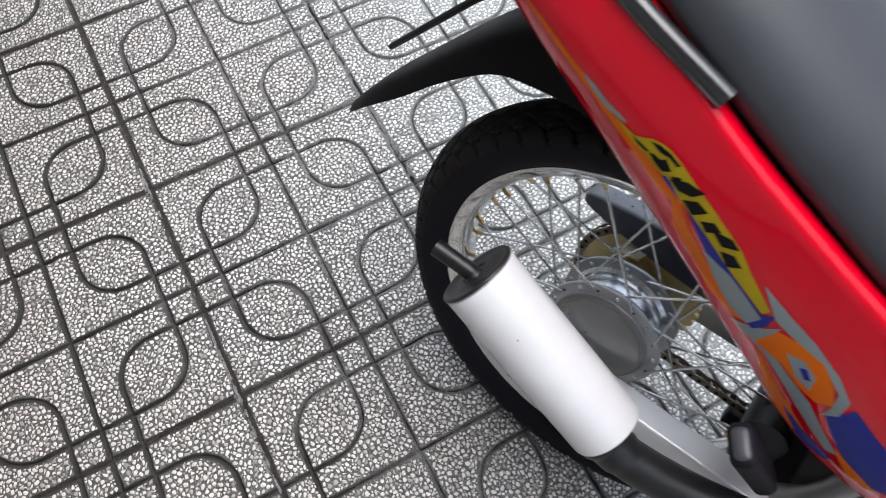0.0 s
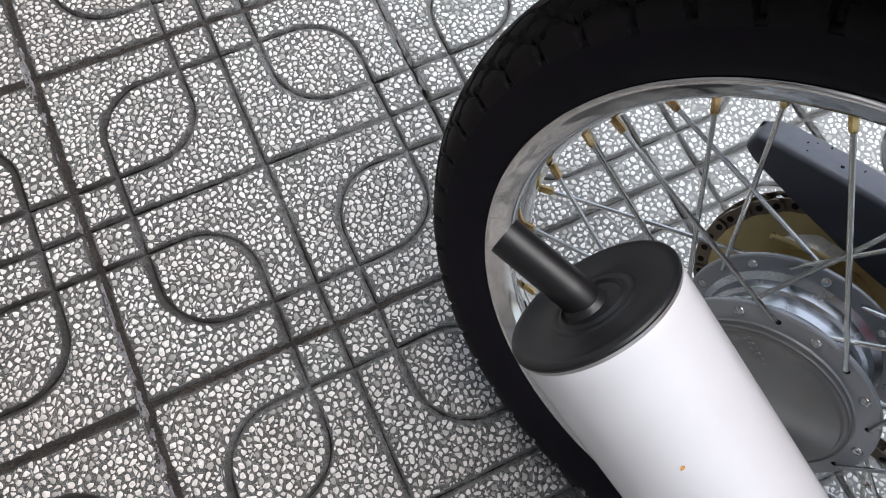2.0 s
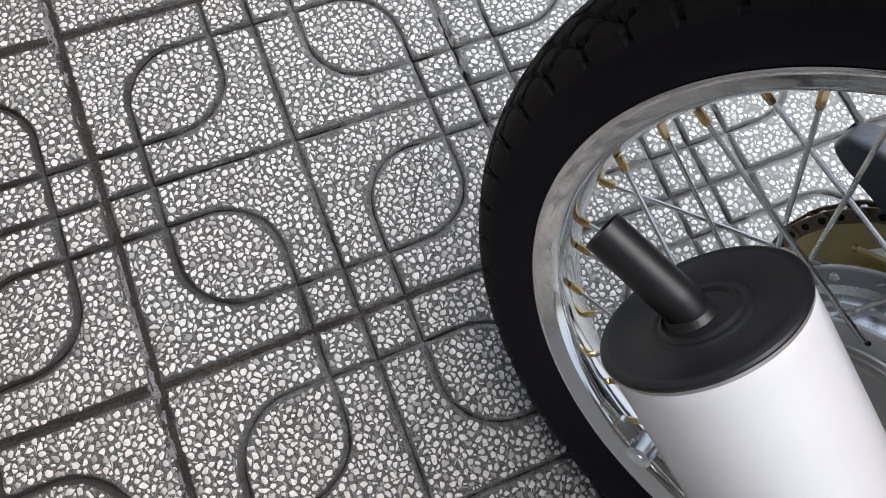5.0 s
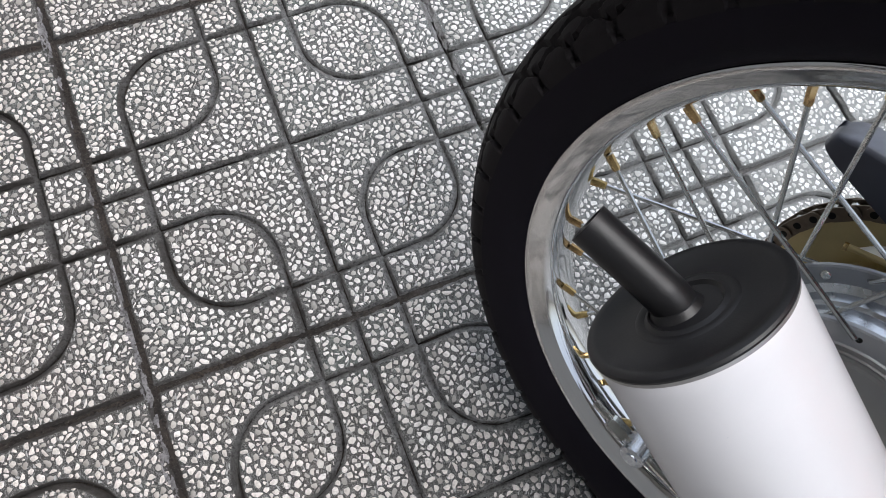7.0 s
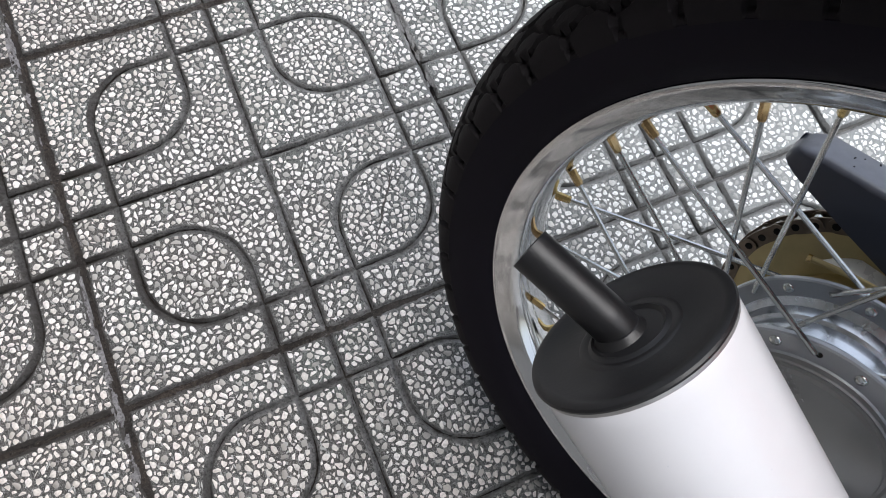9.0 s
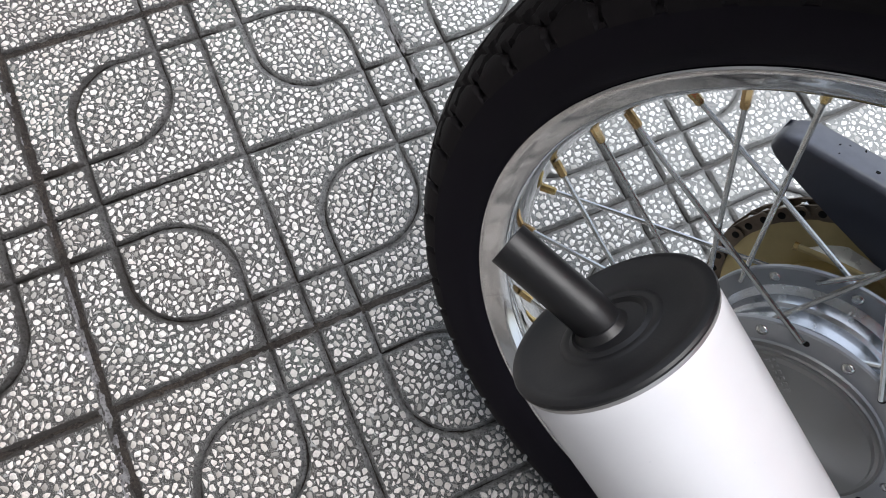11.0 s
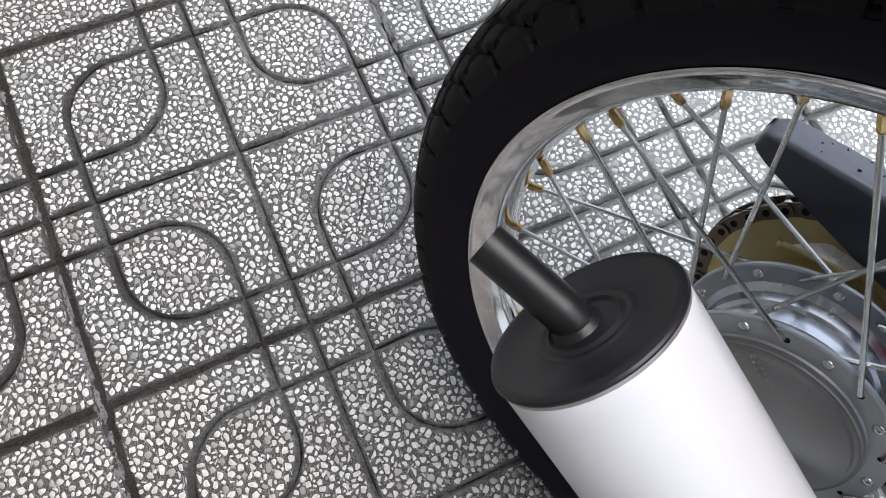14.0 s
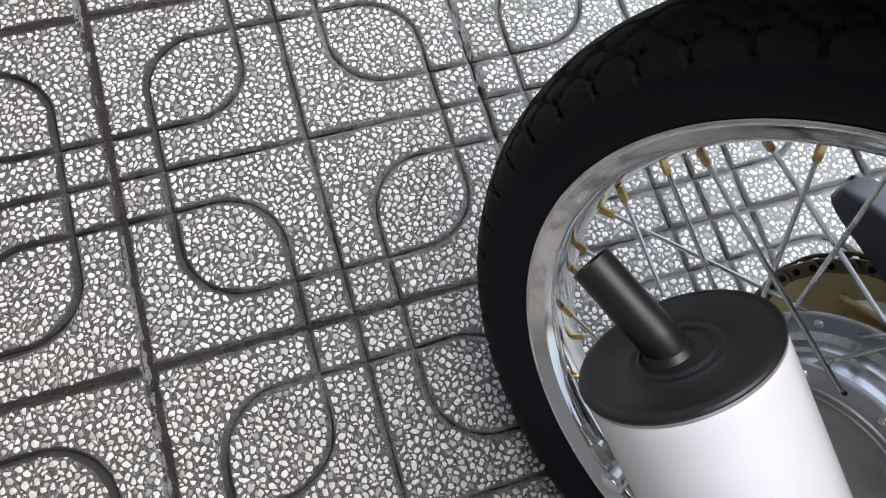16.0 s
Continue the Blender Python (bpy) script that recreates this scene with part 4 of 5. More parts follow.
decal("grey_tail", [(0.089, 0.185), (0.1084, 0.326), (0.1215, 0.4459), (0.1192, 0.3605), (0.1338, 0.3079), (0.1777, 0.3172), (0.2268, 0.2183), (0.2193, 0.177), (0.167, 0.2382), (0.125, 0.2557)], GREY, 0.0006)
decal("blue_stripe", [(-0.0197, 0.4495), (-0.0001, 0.4503), (0.0293, 0.4084), (0.0665, 0.398), (0.1037, 0.3983), (0.1127, 0.4593), (0.1125, 0.3836), (0.1055, 0.287), (0.0782, 0.2729), (0.042, 0.3369), (0.0009, 0.4352)], BLUE, 0.0007)
decal("orange_tip", [(0.2189, 0.2504), (0.2375, 0.2312), (0.2643, 0.2075), (0.2659, 0.1542), (0.2452, 0.1471)], ORANGE, 0.0008)
decal("orange_patch", [(0.1133, 0.2496), (0.1214, 0.4248), (0.1423, 0.4928), (0.1631, 0.5133), (0.1806, 0.4756), (0.1909, 0.4122), (0.1798, 0.348), (0.1621, 0.3254), (0.1397, 0.319)], ORANGE, 0.0008)
decal("grey_patch", [(0.0391, 0.3326), (0.0675, 0.3839), (0.087, 0.3847), (0.1056, 0.3814), (0.0996, 0.2736), (0.0811, 0.2377), (0.0606, 0.2684)], GREY, 0.0009)
decal("grey_flash", [(0.0913, 0.518), (0.1199, 0.5272), (0.1476, 0.5426), (0.1761, 0.5324), (0.1964, 0.4903), (0.1996, 0.4008), (0.1905, 0.3278), (0.1909, 0.4075), (0.1865, 0.4743), (0.1631, 0.5133), (0.1324, 0.4697), (0.1146, 0.4482)], GREY, 0.0009)
decal("yellow_stripe", [(-0.0686, 0.3469), (-0.0576, 0.3666), (-0.0489, 0.3892), (-0.0419, 0.4339), (-0.0359, 0.4773), (-0.0276, 0.5144), (-0.0198, 0.5359), (-0.0112, 0.5455), (0.0332, 0.5426), (0.0627, 0.5323), (0.0784, 0.4956), (0.1068, 0.4515), (0.1037, 0.4048), (0.0694, 0.4008), (0.0313, 0.4132), (-0.0162, 0.3991), (-0.0248, 0.3879), (-0.0343, 0.3832), (-0.0448, 0.3599), (-0.058, 0.3471)], YELLOW, 0.0009)
decal("grey_ring", [(0.1369, 0.388), (0.1509, 0.4436), (0.1656, 0.4367), (0.1701, 0.3666), (0.1553, 0.3445)], GREY, 0.0011)
decal("blue_dot", [(0.1516, 0.3998), (0.1567, 0.4264), (0.1654, 0.4042), (0.1604, 0.3802)], BLUE, 0.0013)
# the lettering as plain slanted bars
decal("dark_bar", [(-0.0099, 0.4293), (0.0027, 0.5118), (0.0184, 0.5607), (0.0106, 0.4792), (-0.0001, 0.4314)], INK, 0.0013)
decal("dark_bar", [(0.0058, 0.4205), (0.0165, 0.4961), (0.0273, 0.5045), (0.0176, 0.4143)], INK, 0.0013)
decal("dark_bar", [(0.0254, 0.4373), (0.0352, 0.5018), (0.043, 0.501), (0.0332, 0.4227)], INK, 0.0013)
decal("dark_bar", [(0.0352, 0.4662), (0.0529, 0.5289), (0.0617, 0.5224), (0.0489, 0.4536)], INK, 0.0013)
decal("dark_bar", [(0.0499, 0.4287), (0.0607, 0.4807), (0.0705, 0.4723), (0.0606, 0.4008)], INK, 0.0013)

decal("dark_bar", [(-0.0355, 0.4638), (-0.028, 0.4997), (-0.0181, 0.5262), (-0.0073, 0.5326), (-0.0097, 0.5113), (-0.0173, 0.5051), (-0.0252, 0.4761)], INK, 0.0013)
decal("dark_bar", [(-0.0331, 0.4109), (-0.0289, 0.4332), (-0.0227, 0.4498), (-0.0192, 0.4821), (-0.0115, 0.4647), (-0.0182, 0.4116), (-0.0255, 0.4039)], INK, 0.0013)
decal("dark_bar", [(-0.0512, 0.3761), (-0.0414, 0.3991), (-0.0333, 0.4157), (-0.0354, 0.3984), (-0.0432, 0.3786)], INK, 0.0013)
decal("dark_bar", [(-0.0106, 0.442), (-0.0034, 0.4913), (0.0018, 0.4845), (-0.0042, 0.4459)], INK, 0.0013)
decal("grey_line", [(-0.1059, 0.3231), (-0.0923, 0.3506), (-0.0773, 0.3609), (-0.0646, 0.3883), (-0.0572, 0.3944), (-0.0636, 0.3674), (-0.0762, 0.3266), (-0.092, 0.3115)], GREY, 0.0006)
decal("blue_gap", [(-0.0169, 0.392), (-0.0137, 0.4175), (-0.0086, 0.4194), (0.001, 0.4044), (0.0042, 0.3994), (-0.0049, 0.3963)], BLUE, 0.0010)

# ---- seat
rings = []
for x in [(-0.34 + 0.04 * i) for i in range(21)]:
    (yi, zi) = pair(INNER, x)
    yi -= 0.012
    edge = [(yi + 0.012, zi - 0.070), (yi + 0.004, zi - 0.016), (yi - 0.008, zi - 0.008), (yi - 0.014, zi + 0.002), (yi - 0.014, zi + 0.012), (yi - 0.008, zi + 0.026), (yi + 0.006, zi + 0.044), (yi + 0.028, zi + 0.062), (yi * 0.3, zi + 0.078)]
    rings.append([(x, y, z) for y, z in edge] + [(x, 0.0, zi + 0.082)] + [(x, -y, z) for y, z in reversed(edge)])
bike_part("seat", loft(rings), VINYL, None, "dark grey vinyl saddle", 70.0)

# ---- grab bar
bar_pts = smooth_path([(-0.30, -0.093, 0.528), (-0.20, -0.108, 0.478), (-0.096, -0.116, 0.4350), (-0.004, -0.116, 0.4020)], 6)
bu, bf = tube(bar_pts, 0.0090, 24, caps=False)
cu, cf = tube(bar_pts, 0.0075, 24, caps=False)
k, m = len(bu), (len(bar_pts) - 1) * 24
bike_part("grab_bar", (bu + cu, bf + [tuple(i + k for i in f) for f in cf] + [(m + j, m + (j + 1) % 24, k + m + (j + 1) % 24, k + m + j) for j in range(24)]), GLOSS, None, "glossy black tubular grab bar", 50.0)

# ---- rear mudguard
SHAPE = [(-0.4040, 0.0755, 0.011, -0.016, 0.006), (-0.3990, 0.0800, 0.019, -0.024, 0.015), (-0.3600, 0.1250, 0.034, -0.042, 0.026), (-0.3150, 0.1700, 0.044, -0.050, 0.034), (-0.2600, 0.2275, 0.052, -0.054, 0.040),
         (-0.2100, 0.2680, 0.056, -0.056, 0.049), (-0.1700, 0.2800, 0.058, -0.058, 0.062), (-0.1200, 0.2860, 0.060, -0.060, 0.080), (0.02, 0.2900, 0.060, -0.060, 0.102)]
side = smooth_path([(x, z, top) for x, z, _, _, top in SHAPE], 6)
width = smooth_path([(x, yl, yr) for x, _, yl, yr, _ in SHAPE], 6)
rings = []
for (x, z, top), (_, yl, yr) in zip(side, width):
    t = 0.003
    outer = [(yr, 0.0), (yr + 0.001, 0.45), (yr + 0.003, 0.75), (yr * 0.80, 0.95), (yr * 0.45, 1.05), (0.0, 1.08), (yl * 0.45, 1.05), (yl * 0.80, 0.95), (yl - 0.003, 0.75), (yl - 0.001, 0.45), (yl, 0.0)]
    rings.append([(x, y, z + top * f) for y, f in outer] + [(x, y * 0.93, z + top * f - (t if f else 0)) for y, f in reversed(outer)])
fender = bike_part("rear_mudguard", loft(rings), PLASTIC, None, "long black plastic rear mudguard", 50.0)
bike_part("mudguard_stay", tube([(-0.404, 0.050, 0.138), (-0.401, 0.050, 0.142), (-0.301, 0.052, 0.259), (-0.22, 0.055, 0.330)], [0.0035, 0.0042, 0.0046, 0.0046], 10), SATIN, fender, "thin dark metal stay")

# ---- passenger footrest and its hanger
hanger = bike_part("footrest_hanger", tube(smooth_path([(0.225, -0.069, -0.020), (0.255, -0.069, 0.020), (0.275, -0.069, 0.108), (0.285, -0.060, 0.170)], 5), 0.0135, 18), PLATE, None, "dull grey tubular footrest hanger")
bike_part("pivot_bracket", join(tube([(0.196, -0.045, 0.030), (0.196, 0.045, 0.030)], 0.026, 24), block((0.180, -0.044, -0.030), (0.222, 0.044, 0.030), 0.006, 3)), SATIN, hanger, "dull black pivot bracket")
a, b = Vector((0.152, -0.169, 0.163)), Vector((0.206, -0.102, 0.055))
peg_m = Matrix.Translation(a) @ (b - a).to_track_quat("Z", "Y").to_matrix().to_4x4() @ Matrix.Rotation(radians(20), 4, "Z")
bike_part("footrest_rubber", moved(block((-0.0195, -0.0115, 0.0), (0.0195, 0.0115, (b - a).length), 0.0085, 5), peg_m), RUBBER, hanger, "black rubber footrest, folded up")
bike_part("footrest_end", moved(block((-0.0165, -0.0090, -0.0012), (0.0165, 0.0090, 0.0125), 0.0070, 5), peg_m), VINYL, hanger, "worn grey end of the footrest")
# a black mass added where only a dark cavity shows
bike_part("frame_tube", tube([(0.235, -0.02, 0.045), (0.30, -0.02, 0.060), (0.45, -0.02, 0.10)], 0.05, 20), SATIN, None, "black filler standing for the dark cavity behind the footrest")

# ---------------------------------------------------------------- ground
TILE, GAP, DEPTH = 0.4, 0.0026, 0.0050
ground = new("ground", mesh_of("ground", [(-3000, -3000, -0.028), (3000, -3000, -0.028), (3000, 3000, -0.028), (-3000, 3000, -0.028)], [(0, 1, 2, 3)], MORTAR))
tagged(ground, "dirty brown cement bed under the paving", "ground", kind="structure")
# an unseen wall, added to block western sky and darken reflections
wall_west = new("wall_west", mesh_of("wall_west", *block((-1.95, -6.0, -0.02), (-1.7, 6.0, 3.195), 0.0), WALL))
tagged(wall_west, "plain plaster wall, unseen, added beside the paving to shape light and reflections", "wall", kind="structure")
# added slab out of view that holds back sun and sky overhead
canopy = new("canopy", mesh_of("canopy", *block((-1.95, -6.0, 3.2), (-0.15, 6.0, 3.32), 0.0), WALL))
tagged(canopy, "plain plaster slab, unseen, added above the paving to dim the low-x side", "eave", kind="structure")
pavement = new("pavement")
tagged(pavement, "grey terrazzo paving tiles with grooved leaf pattern", "pavement", kind="structure")


def quadrant_regions():
    """Outlines of the raised fields of one quarter of a tile, from its corner (0, 0) to its middle."""
    h, a, d, r = 0.2, 0.049, 0.152, 0.062
    e = GAP / 2

    def arc(cx, cy, s, n=12):
        return [(cx + r * math.cos(radians(s + 90 * i / n)), cy + r * math.sin(radians(s + 90 * i / n))) for i in range(n + 1)]

    near = [(d, a)] + list(reversed(arc(a + r, a + r, 180))) + [(a, d)]
    far = [(a, d)] + list(reversed(arc(d - r, d - r, 0))) + [(d, a)]
    leaf = near[:-1] + far[:-1]
    corner = [(e, e), (d, e)] + near + [(e, d)]
    middle = [(h, a), (h, h), (a, h)] + far
    return [leaf, corner, middle, [(e, d), (a, d), (a, h), (e, h)], [(d, e), (h, e), (h, a), (d, a)]]


def inset(poly, by):
    """Moves every side of a polygon (anticlockwise) inwards."""
    out, n = [], len(poly)
    for i in range(n):
        p0, p, p1 = Vector(poly[i - 1]), Vector(poly[i]), Vector(poly[(i + 1) % n])
        d0, d1 = (p - p0).normalized(), (p1 - p).normalized()
        n0, n1 = Vector((-d0.y, d0.x)), Vector((-d1.y, d1.x))
        m = n0 + n1
        out.append(p + m * (by / max(0.35, 1 + n0.dot(n1))))
    return out


def area(poly):
    return 0.5 * sum(p[0] * q[1] - q[0] * p[1] for p, q in zip(poly, poly[1:] + poly[:1]))


def split(poly, counts):
    """Splits each side of a polygon into its count of pieces."""
    out = []
    for p, q, n in zip(poly, poly[1:] + poly[:1], counts):
        out += [p.lerp(q, i / n) for i in range(n)]
    return out


def shifted(poly, push):
    """Moves each point of a polygon along its own normal."""
    out, n = [], len(poly)
    for i in range(n):
        d = (poly[(i + 1) % n] - poly[i - 1]).normalized()
        out.append(poly[i] + Vector((-d.y, d.x)) * push[i])
    return out


def field_mask(n, edge):
    """Which cells of an n by n raster of one tile lie on its raised fields, this far from their edge."""
    q = n // 2
    c = (np.arange(q) + 0.5) * TILE / n
    gx, gy = np.meshgrid(c, c)
    mask = np.zeros((q, q), bool)
    for poly in quadrant_regions():
        pts = [p for i, p in enumerate(poly) if (Vector(p) - Vector(poly[i - 1])).length > 1e-5]
        if area(pts) < 0:
            pts.reverse()
        pts = inset(pts, edge)
        inside = np.zeros((q, q), bool)
        for p0, p1 in zip(pts, pts[1:] + pts[:1]):
            if abs(p1.y - p0.y) > 1e-9:
                inside ^= ((p0.y > gy) != (p1.y > gy)) & (gx < (p1.x - p0.x) * (gy - p0.y) / (p1.y - p0.y) + p0.x)
        mask |= inside
    half_w = np.concatenate([mask, mask[:, ::-1]], axis=1)
    return np.concatenate([half_w, half_w[::-1]], axis=0)


def hull(pts):
    """The convex outline of some points, anticlockwise."""
    pts = sorted(pts)

    def chain(seq):
        out = []
        for p in seq:
            while len(out) > 1 and (out[-1][0] - out[-2][0]) * (p[1] - out[-2][1]) - (out[-1][1] - out[-2][1]) * (p[0] - out[-2][0]) <= 0:
                out.pop()
            out.append(p)
        return out[:-1]
    return chain(pts) + chain(pts[::-1])


# broken marble: size in metres, tries to place one, and the cement that it keeps clear
SIZES = ((0.0043, 900, 0.0004), (0.0037, 8000, 0.0004), (0.0032, 26000, 0.0004), (0.0027, 28000, 0.0003), (0.0022, 24000, 0.0003), (0.0016, 12000, 0.0003))
RASTER = 1000


def chip_shapes():
    """Angular outlines of each size, with the cells that they fill."""
    r, cell, shapes = random.Random(5), TILE / RASTER, []
    for size, _, clear in SIZES:
        row = []
        for _ in range(70):
            long, turn, pts = r.choice((1.0, 1.05, 1.1, 1.2, 1.35)), r.uniform(0, math.pi), []
            for _ in range(r.choice((7, 9, 10, 10))):
                a, d = r.uniform(0, 2 * math.pi), size * math.sqrt(r.uniform(0.62, 1.0)) * r.uniform(0.94, 1.12)
                x, y = d * math.cos(a) * long, d * math.sin(a) / long ** 0.8
                pts.append((x * math.cos(turn) - y * math.sin(turn), x * math.sin(turn) + y * math.cos(turn)))
            out = hull(pts)
            if size > 0.0025:
                # knock off the corners
                out = [(p[0] + (q[0] - p[0]) * f, p[1] + (q[1] - p[1]) * f) for p, q in zip(out, out[1:] + out[:1]) for f in (0.15, 0.85)]
            reach = max(max(abs(x), abs(y)) for x, y in out) + clear
            k = int(reach / cell) + 1
            gx, gy = np.meshgrid((np.arange(2 * k + 1) - k) * cell, (np.arange(2 * k + 1) - k) * cell)
            full = np.ones(gx.shape, bool)
            for (x0, y0), (x1, y1) in zip(out, out[1:] + out[:1]):
                length = math.hypot(x1 - x0, y1 - y0)
                full &= ((x1 - x0) * (gy - y0) - (y1 - y0) * (gx - x0)) / max(length, 1e-9) > -clear
            row.append((out, full, k))
        shapes.append(row)
    return shapes


def chip_mesh(seed, masks, shapes):
    """The marble chips of one tile, packed at random, the large ones first."""
    r, cell = np.random.RandomState(seed), TILE / RASTER
    # the bare cement along the grooves is wider in some stretches
    coarse, at = r.uniform(0, 1, (27, 27)), np.arange(RASTER) * 26.0 / RASTER
    rows = np.array([np.interp(at, np.arange(27), row) for row in coarse])
    wide = np.array([np.interp(at, np.arange(27), col) for col in rows.T]).T
    taken = ~np.where(wide < 0.55, masks[0], np.where(wide < 0.75, masks[1], masks[2]))
    verts, faces = [], []
    for (size, tries, _), row in zip(SIZES, shapes):
        spots, picks, tilt = r.randint(0, RASTER, (tries, 2)), r.randint(0, len(row), tries), r.uniform(-1, 1, (tries, 3))
        free = ~taken[spots[:, 1], spots[:, 0]]
        for (cx, cy), pick, lean in zip(spots[free], picks[free], tilt[free]):
            out, full, k = row[pick]
            if cx < k or cy < k or cx + k >= RASTER or cy + k >= RASTER:
                continue
            window = taken[cy - k:cy + k + 1, cx - k:cx + k + 1]
            if (window & full).any():
                continue
            window |= full
            x0, y0, n, i0 = (cx + 0.5) * cell - TILE / 2, (cy + 0.5) * cell - TILE / 2, len(out), len(verts)
            high = 0.00012 + 0.0001 * lean[2]
            verts += [(x0 + x * 1.02, y0 + y * 1.02, -0.0003) for x, y in out]
            verts += [(x0 + x * 0.90, y0 + y * 0.90, high + 0.022 * (lean[0] * x + lean[1] * y)) for x, y in out]
            faces += [(i0 + i, i0 + (i + 1) % n, i0 + n + (i + 1) % n, i0 + n + i) for i in range(n)]
            faces.append(tuple(range(i0 + n, i0 + 2 * n)))
    me = bpy.data.meshes.new("marble_chips")
    me.from_pydata(verts, [], faces)
    me.materials.append(CHIP)
    me.polygons.foreach_set("use_smooth", [True] * len(me.polygons))
    return me


def tile_mesh(seed, near):
    """One paving tile: raised fields between pressed grooves, on a slab."""
    r = random.Random(seed)
    bm = bmesh.new()
    # a long slope on one side of each groove, a steep wall with a narrow slit at its foot on the other, shaped to give
    # the shade line
    levels = ((-0.0010, 0.0014, -DEPTH - 0.003), (-0.0010, 0.0015, -DEPTH), (0.0006, 0.0019, -0.0036), (0.0016, 0.0024, -0.0024), (0.0029, 0.0031, -0.0011), (0.0040, 0.0035, -0.0003), (0.0048, 0.0043, 0.0))
    if not near:
        levels = levels[::2]
    for qx, qy in ((0, 0), (1, 0), (0, 1), (1, 1)):
        for poly in quadrant_regions():
            pts = [(TILE - x if qx else x, TILE - y if qy else y) for x, y in poly]
            pts = [p for i, p in enumerate(pts) if (Vector(p) - Vector(pts[i - 1])).length > 1e-5]
            if area(pts) < 0:
                pts.reverse()
            counts = [max(1, int((Vector(q) - Vector(p)).length / (0.0036 if near else 1.0))) for p, q in zip(pts, pts[1:] + pts[:1])]
            total = sum(counts)
            rings, chips_out = [], [0.0] * total
            if near:
                # crumbled edges: single bites and short runs of them
                for k in range(total):
                    if r.random() < 0.10:
                        chips_out[k] = r.uniform(0.4, 1.0)
                        chips_out[k - 1] = max(chips_out[k - 1], r.uniform(0.0, 0.6))
            for level, (flat, steep, z) in enumerate(levels):
                ring = []
                for p, q in zip(inset(pts, flat), inset(pts, steep)):
                    d = q - p if steep > flat + 1e-6 else p - q
                    face = min(1.0, max(0.0, 0.5 + 1.6 * (d.x * 0.78 + d.y * 0.62) / max(d.length, 1e-9)))
                    ring.append(p.lerp(q, face))
                ring = split(ring, counts)
                top_part, push = level / 6.0, []
                for k, p in enumerate(ring):
                    slow = 0.0010 * noise.noise((p[0] * 38, p[1] * 38, seed * 3.7)) + 0.0007 * noise.noise((p[0] * 150, p[1] * 150, seed * 1.9))
                    push.append((slow + chips_out[k] * 0.0013 * top_part + r.uniform(-1, 1) * 0.00035) if near else 0.0)
                ring = shifted(ring, push)
                lumps = 0.0 if not near or level == 6 else 0.0011
                rings.append([bm.verts.new((p[0] - TILE / 2, p[1] - TILE / 2, z + r.uniform(-1, 0.8) * lumps - (chips_out[k] * 0.0007 if level in (4, 5) else 0.0))) for k, p in enumerate(ring)])
            n = len(ring)
            for k, (lo, hi) in enumerate(zip(rings, rings[1:])):
                for i in range(n):
                    f = bm.faces.new((lo[i], lo[(i + 1) % n], hi[(i + 1) % n], hi[i]))
                    # the slit takes the dark joint colour to deepen its shade
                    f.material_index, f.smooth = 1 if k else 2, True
            top = bm.faces.new(rings[-1])
            top.normal_update()
            bmesh.ops.triangulate(bm, faces=[top], ngon_method="EAR_CLIP")
    g = GAP / 2 + 0.0004
    lo, hi = -TILE / 2 + g, TILE / 2 - g
    ring0 = [bm.verts.new(p) for p in ((lo, lo, -DEPTH - 0.0035), (hi, lo, -DEPTH - 0.0035), (hi, hi, -DEPTH - 0.0035), (lo, hi, -DEPTH - 0.0035))]
    ring1 = [bm.verts.new(p) for p in ((lo, lo, -0.03), (hi, lo, -0.03), (hi, hi, -0.03), (lo, hi, -0.03))]
    faces = [bm.faces.new(ring0)] + [bm.faces.new((ring1[i], ring1[(i + 1) % 4], ring0[(i + 1) % 4], ring0[i])) for i in range(4)]
    for f in faces:
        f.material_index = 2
    me = bpy.data.meshes.new("paving_tile")
    bm.to_mesh(me)
    bm.free()
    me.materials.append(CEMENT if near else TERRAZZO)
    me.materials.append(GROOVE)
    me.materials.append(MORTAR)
    return me


fine = [tile_mesh(s, True) for s in range(6)]
plain = [tile_mesh(s + 20, False) for s in range(3)]
MASKS, SHAPES = [field_mask(RASTER, e) for e in (0.0030, 0.0040, 0.0066)], chip_shapes()
stones = [chip_mesh(s + 40, MASKS, SHAPES) for s in range(9)]
rng = random.Random(11)
for i in range(-4, 13):
    for j in range(-9, 8):
        near = -1 <= i <= 2 and -3 <= j <= 0
        ob = part("paving_tile", fine[rng.randrange(6)] if near else plain[rng.randrange(3)], pavement)
        ob.matrix_local = pose((i + 0.5) * TILE + rng.uniform(-0.0004, 0.0004), (j + 0.5) * TILE + rng.uniform(-0.0004, 0.0004), rng.uniform(-0.0008, 0.0004), rng.uniform(-0.12, 0.12), rng.uniform(-0.12, 0.12), rng.uniform(-0.12, 0.12))
        if near:
            # the fields look alike after a quarter turn, so the chips may be turned
            chips = part("marble_chips", stones[(i * 5 + j * 2) % 9], ob, "broken white marble chips set in cement")
            chips.matrix_local = pose(0, 0, 0, 0, 0, 90 * rng.randrange(4))
            tagged(chips, kind="stuff")

# a hairline crack across one leaf
rng = random.Random(4)
left, right = [], []
for k in range(25):
    t = k / 24
    x, y = 0.3262 - 0.0537 * t + rng.uniform(-0.0012, 0.0012), -0.2578 - 0.0814 * t
    w = 0.0007 * math.sin(math.pi * min(1, t + 0.05)) + 0.0002
    left.append((x - w, y, 0.0006))
    right.append((x + w, y - 0.0004, 0.0006))
part("crack", mesh_of("crack", left + right, [(k, k + 1, k + 26, k + 25) for k in range(24)], MORTAR), pavement, "thin dark crack in a tile")

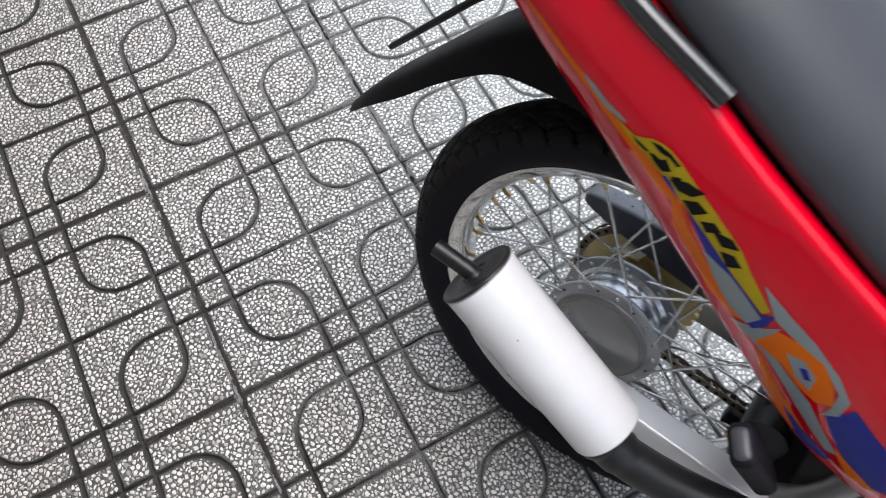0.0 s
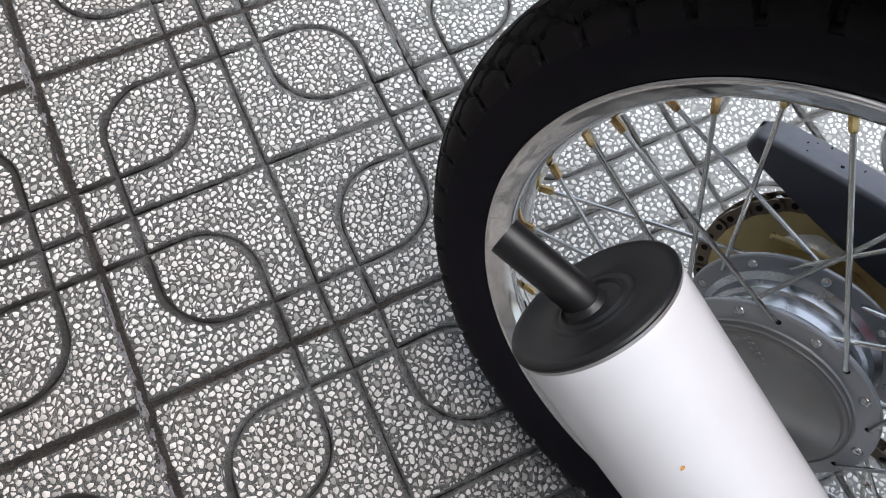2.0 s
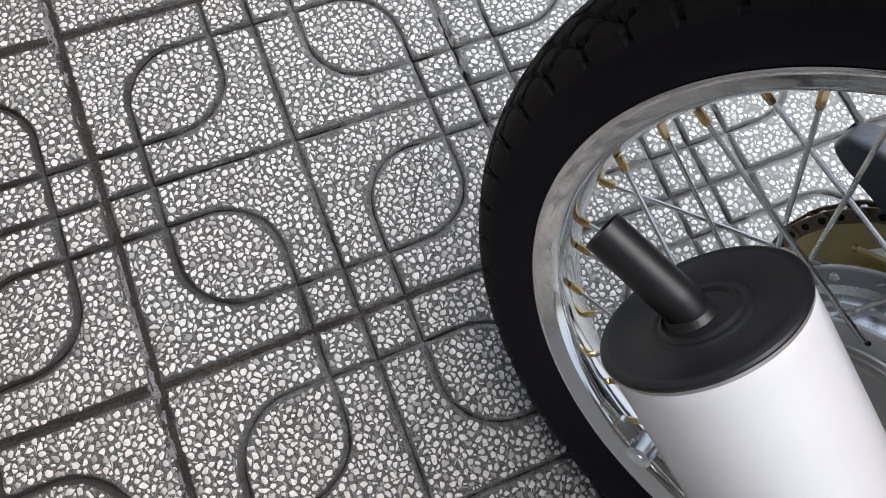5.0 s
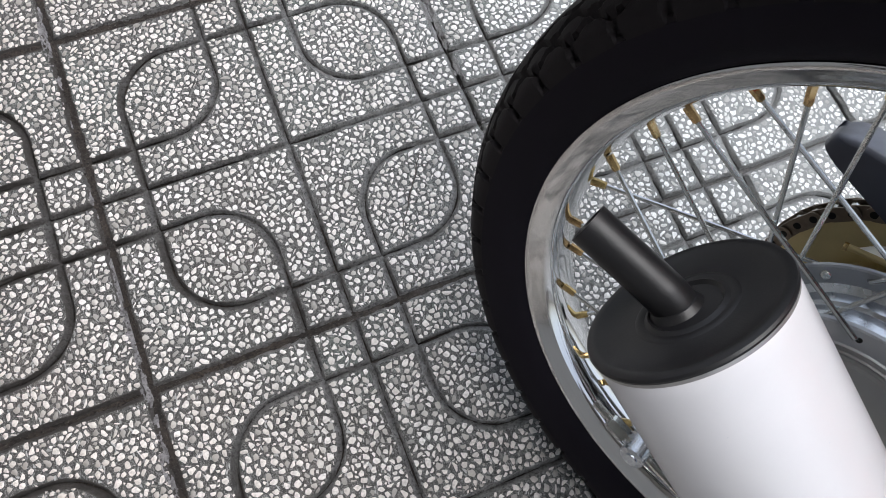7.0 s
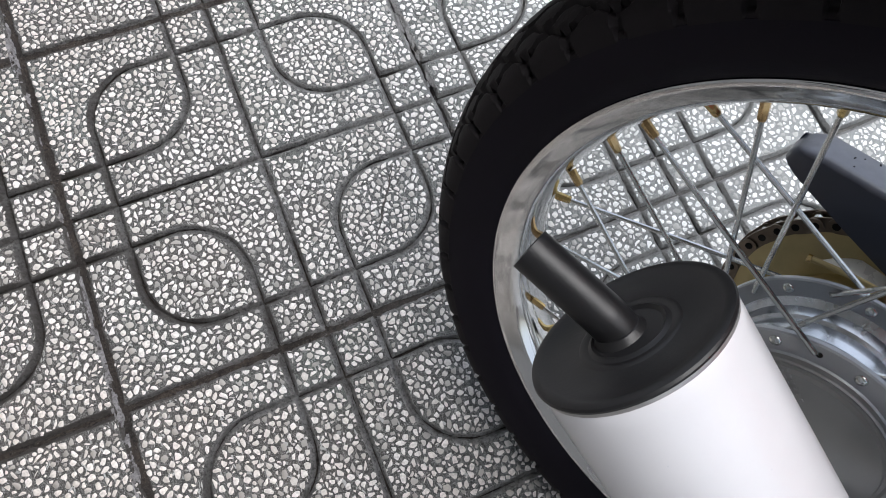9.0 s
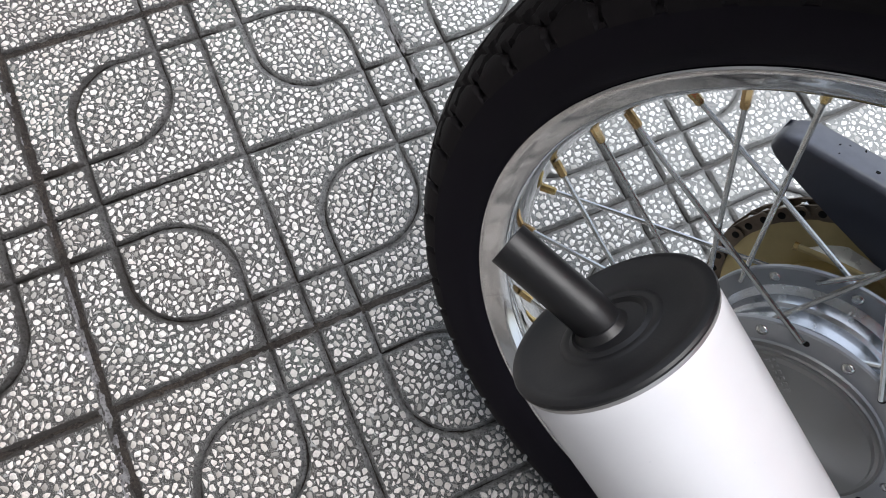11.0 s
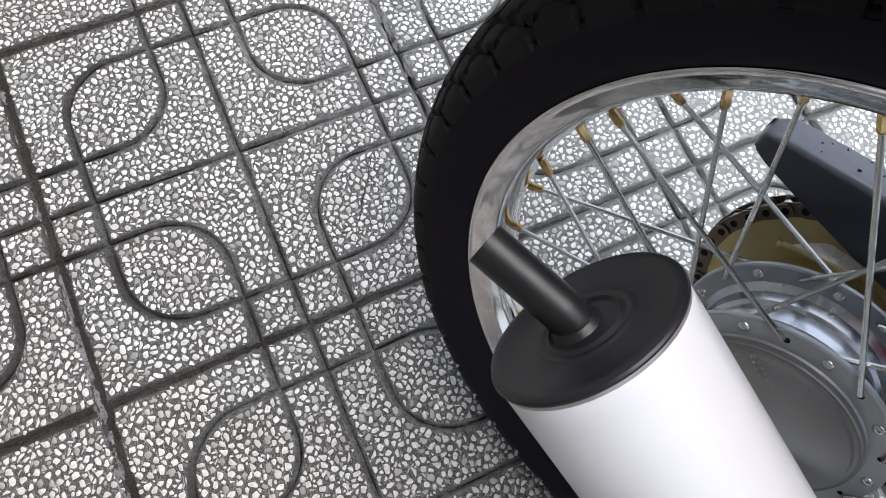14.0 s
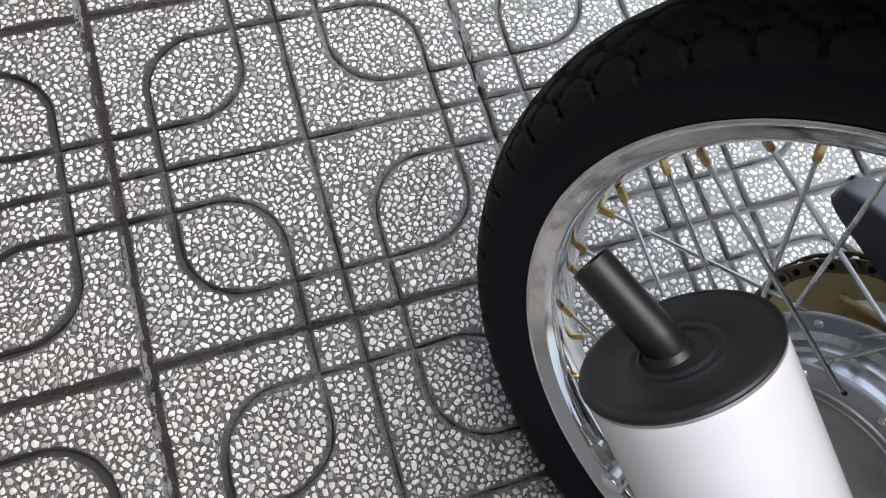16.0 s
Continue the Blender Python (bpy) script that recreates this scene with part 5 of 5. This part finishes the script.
# dirt packed in the joints, lumpy and uneven
rng = random.Random(8)
verts, faces = [], []
for along in (0, 1):
    for line in range(-2, 1) if along == 0 else range(-4, 4):
        start, stop = (-1.6, 1.2) if along == 0 else (-0.8, 2.0)
        fill = rng.uniform(-0.0004, 0.0002) + (0.0014 if line == 0 else 0.0)
        k0, steps = len(verts), int((stop - start) / 0.0030)
        for s in range(steps + 1):
            t = start + (stop - start) * s / steps
            big = noise.noise((t * 9, line * 7.3, along * 5.1))
            low = 0.0 if along == 0 else 0.0003 + 0.003 * min(1.0, max(0.0, (t - 0.22) * 3))
            for c in range(8):
                off = (c - 3.5) * 0.0015
                z = -0.0036 + fill - low + 0.0013 * big + 0.0016 * noise.noise((t * 120, off * 240, line * 3.1 + along)) + 0.0006 * noise.noise((t * 420, off * 500, line * 1.7)) - 0.0006 * (1 - abs(c - 3.5) / 3.5)
                x, y = (line * TILE + off, t) if along == 0 else (t, line * TILE + off)
                verts.append((x, y, z))
        for s in range(steps):
            faces += [(k0 + s * 8 + c, k0 + s * 8 + c + 1, k0 + s * 8 + c + 9, k0 + s * 8 + c + 8) for c in range(7)]
dirt = new("joint_dirt", mesh_of("joint_dirt", verts, faces, MORTAR))
tagged(dirt, "dark brown dirt packed into the joints between paving tiles", "dirt", kind="stuff")

# cement smeared and crusted along the joints, in ragged patches
def crust(name, x0, y0, y1, side, reach, seed, thin, thick=0.0011, wander=0.0, bare=0.8):
    """A ragged strip of cement on one side of the joint at x0; thin says how soon it breaks up."""
    cols, steps = 14, int((y1 - y0) / 0.0018)
    verts, keep, faces = [], [], []
    for s in range(steps + 1):
        t = y0 + (y1 - y0) * s / steps
        bend = wander * (noise.noise((t * 30, 2.3, 0.7)) + 0.6 * noise.noise((t * 110, 5.1, 0.2)))
        for c in range(cols):
            w = 0.0003 + (reach - 0.0003) * c / (cols - 1)
            ground_z = -0.0032 + w * 0.60 if w < 0.0054 else 0.0
            patch = noise.noise((t * 16, w * 60, seed)) * 0.7 + noise.noise((t * 75, w * 190, seed + 9)) * 0.6 + noise.noise((t * 260, w * 500, seed + 5)) * 0.35
            h = 0.12 - bare * max(0.0, 1 - w / 0.0030) + patch - thin * (c / (cols - 1)) ** 0.8 + 0.45 * noise.noise((t * 5, seed * 3.1, 4.4))
            keep.append(h)
            verts.append((x0 + side * w + bend, t, min(ground_z, 0.0) - 0.0002 + thick * max(0.0, min(1.0, h)) ** 0.6))
    for s in range(steps):
        for c in range(cols - 1):
            q = (s * cols + c, s * cols + c + 1, (s + 1) * cols + c + 1, (s + 1) * cols + c)
            if sum(keep[v] > 0 for v in q) > 2:
                faces.append(q if side > 0 else q[::-1])
    used = sorted({v for q in faces for v in q})
    at = {v: k for k, v in enumerate(used)}
    part(name, mesh_of(name, [verts[v] for v in used], [tuple(at[v] for v in q) for q in faces], CRUST), pavement, "pale crumbly cement along a joint")


crust("cement_crust", 0.0, -1.0, 0.10, -1, 0.0095, 3.0, 0.42, 0.0016, 0.0, 0.55)
crust("cement_crust", 0.0, -1.0, -0.05, -1, 0.0200, 17.0, 0.90, 0.0008)
crust("cement_crust", 0.4, -0.6, 0.6, -1, 0.0100, 29.0, 0.55, 0.0013, 0.0024, 0.15)
crust("cement_crust", 0.4, -0.6, 0.6, 1, 0.0085, 41.0, 0.65, 0.0013, 0.0024, 0.15)
crust("cement_crust", -0.4, -0.8, 0.2, -1, 0.0110, 53.0, 0.9, 0.0012)
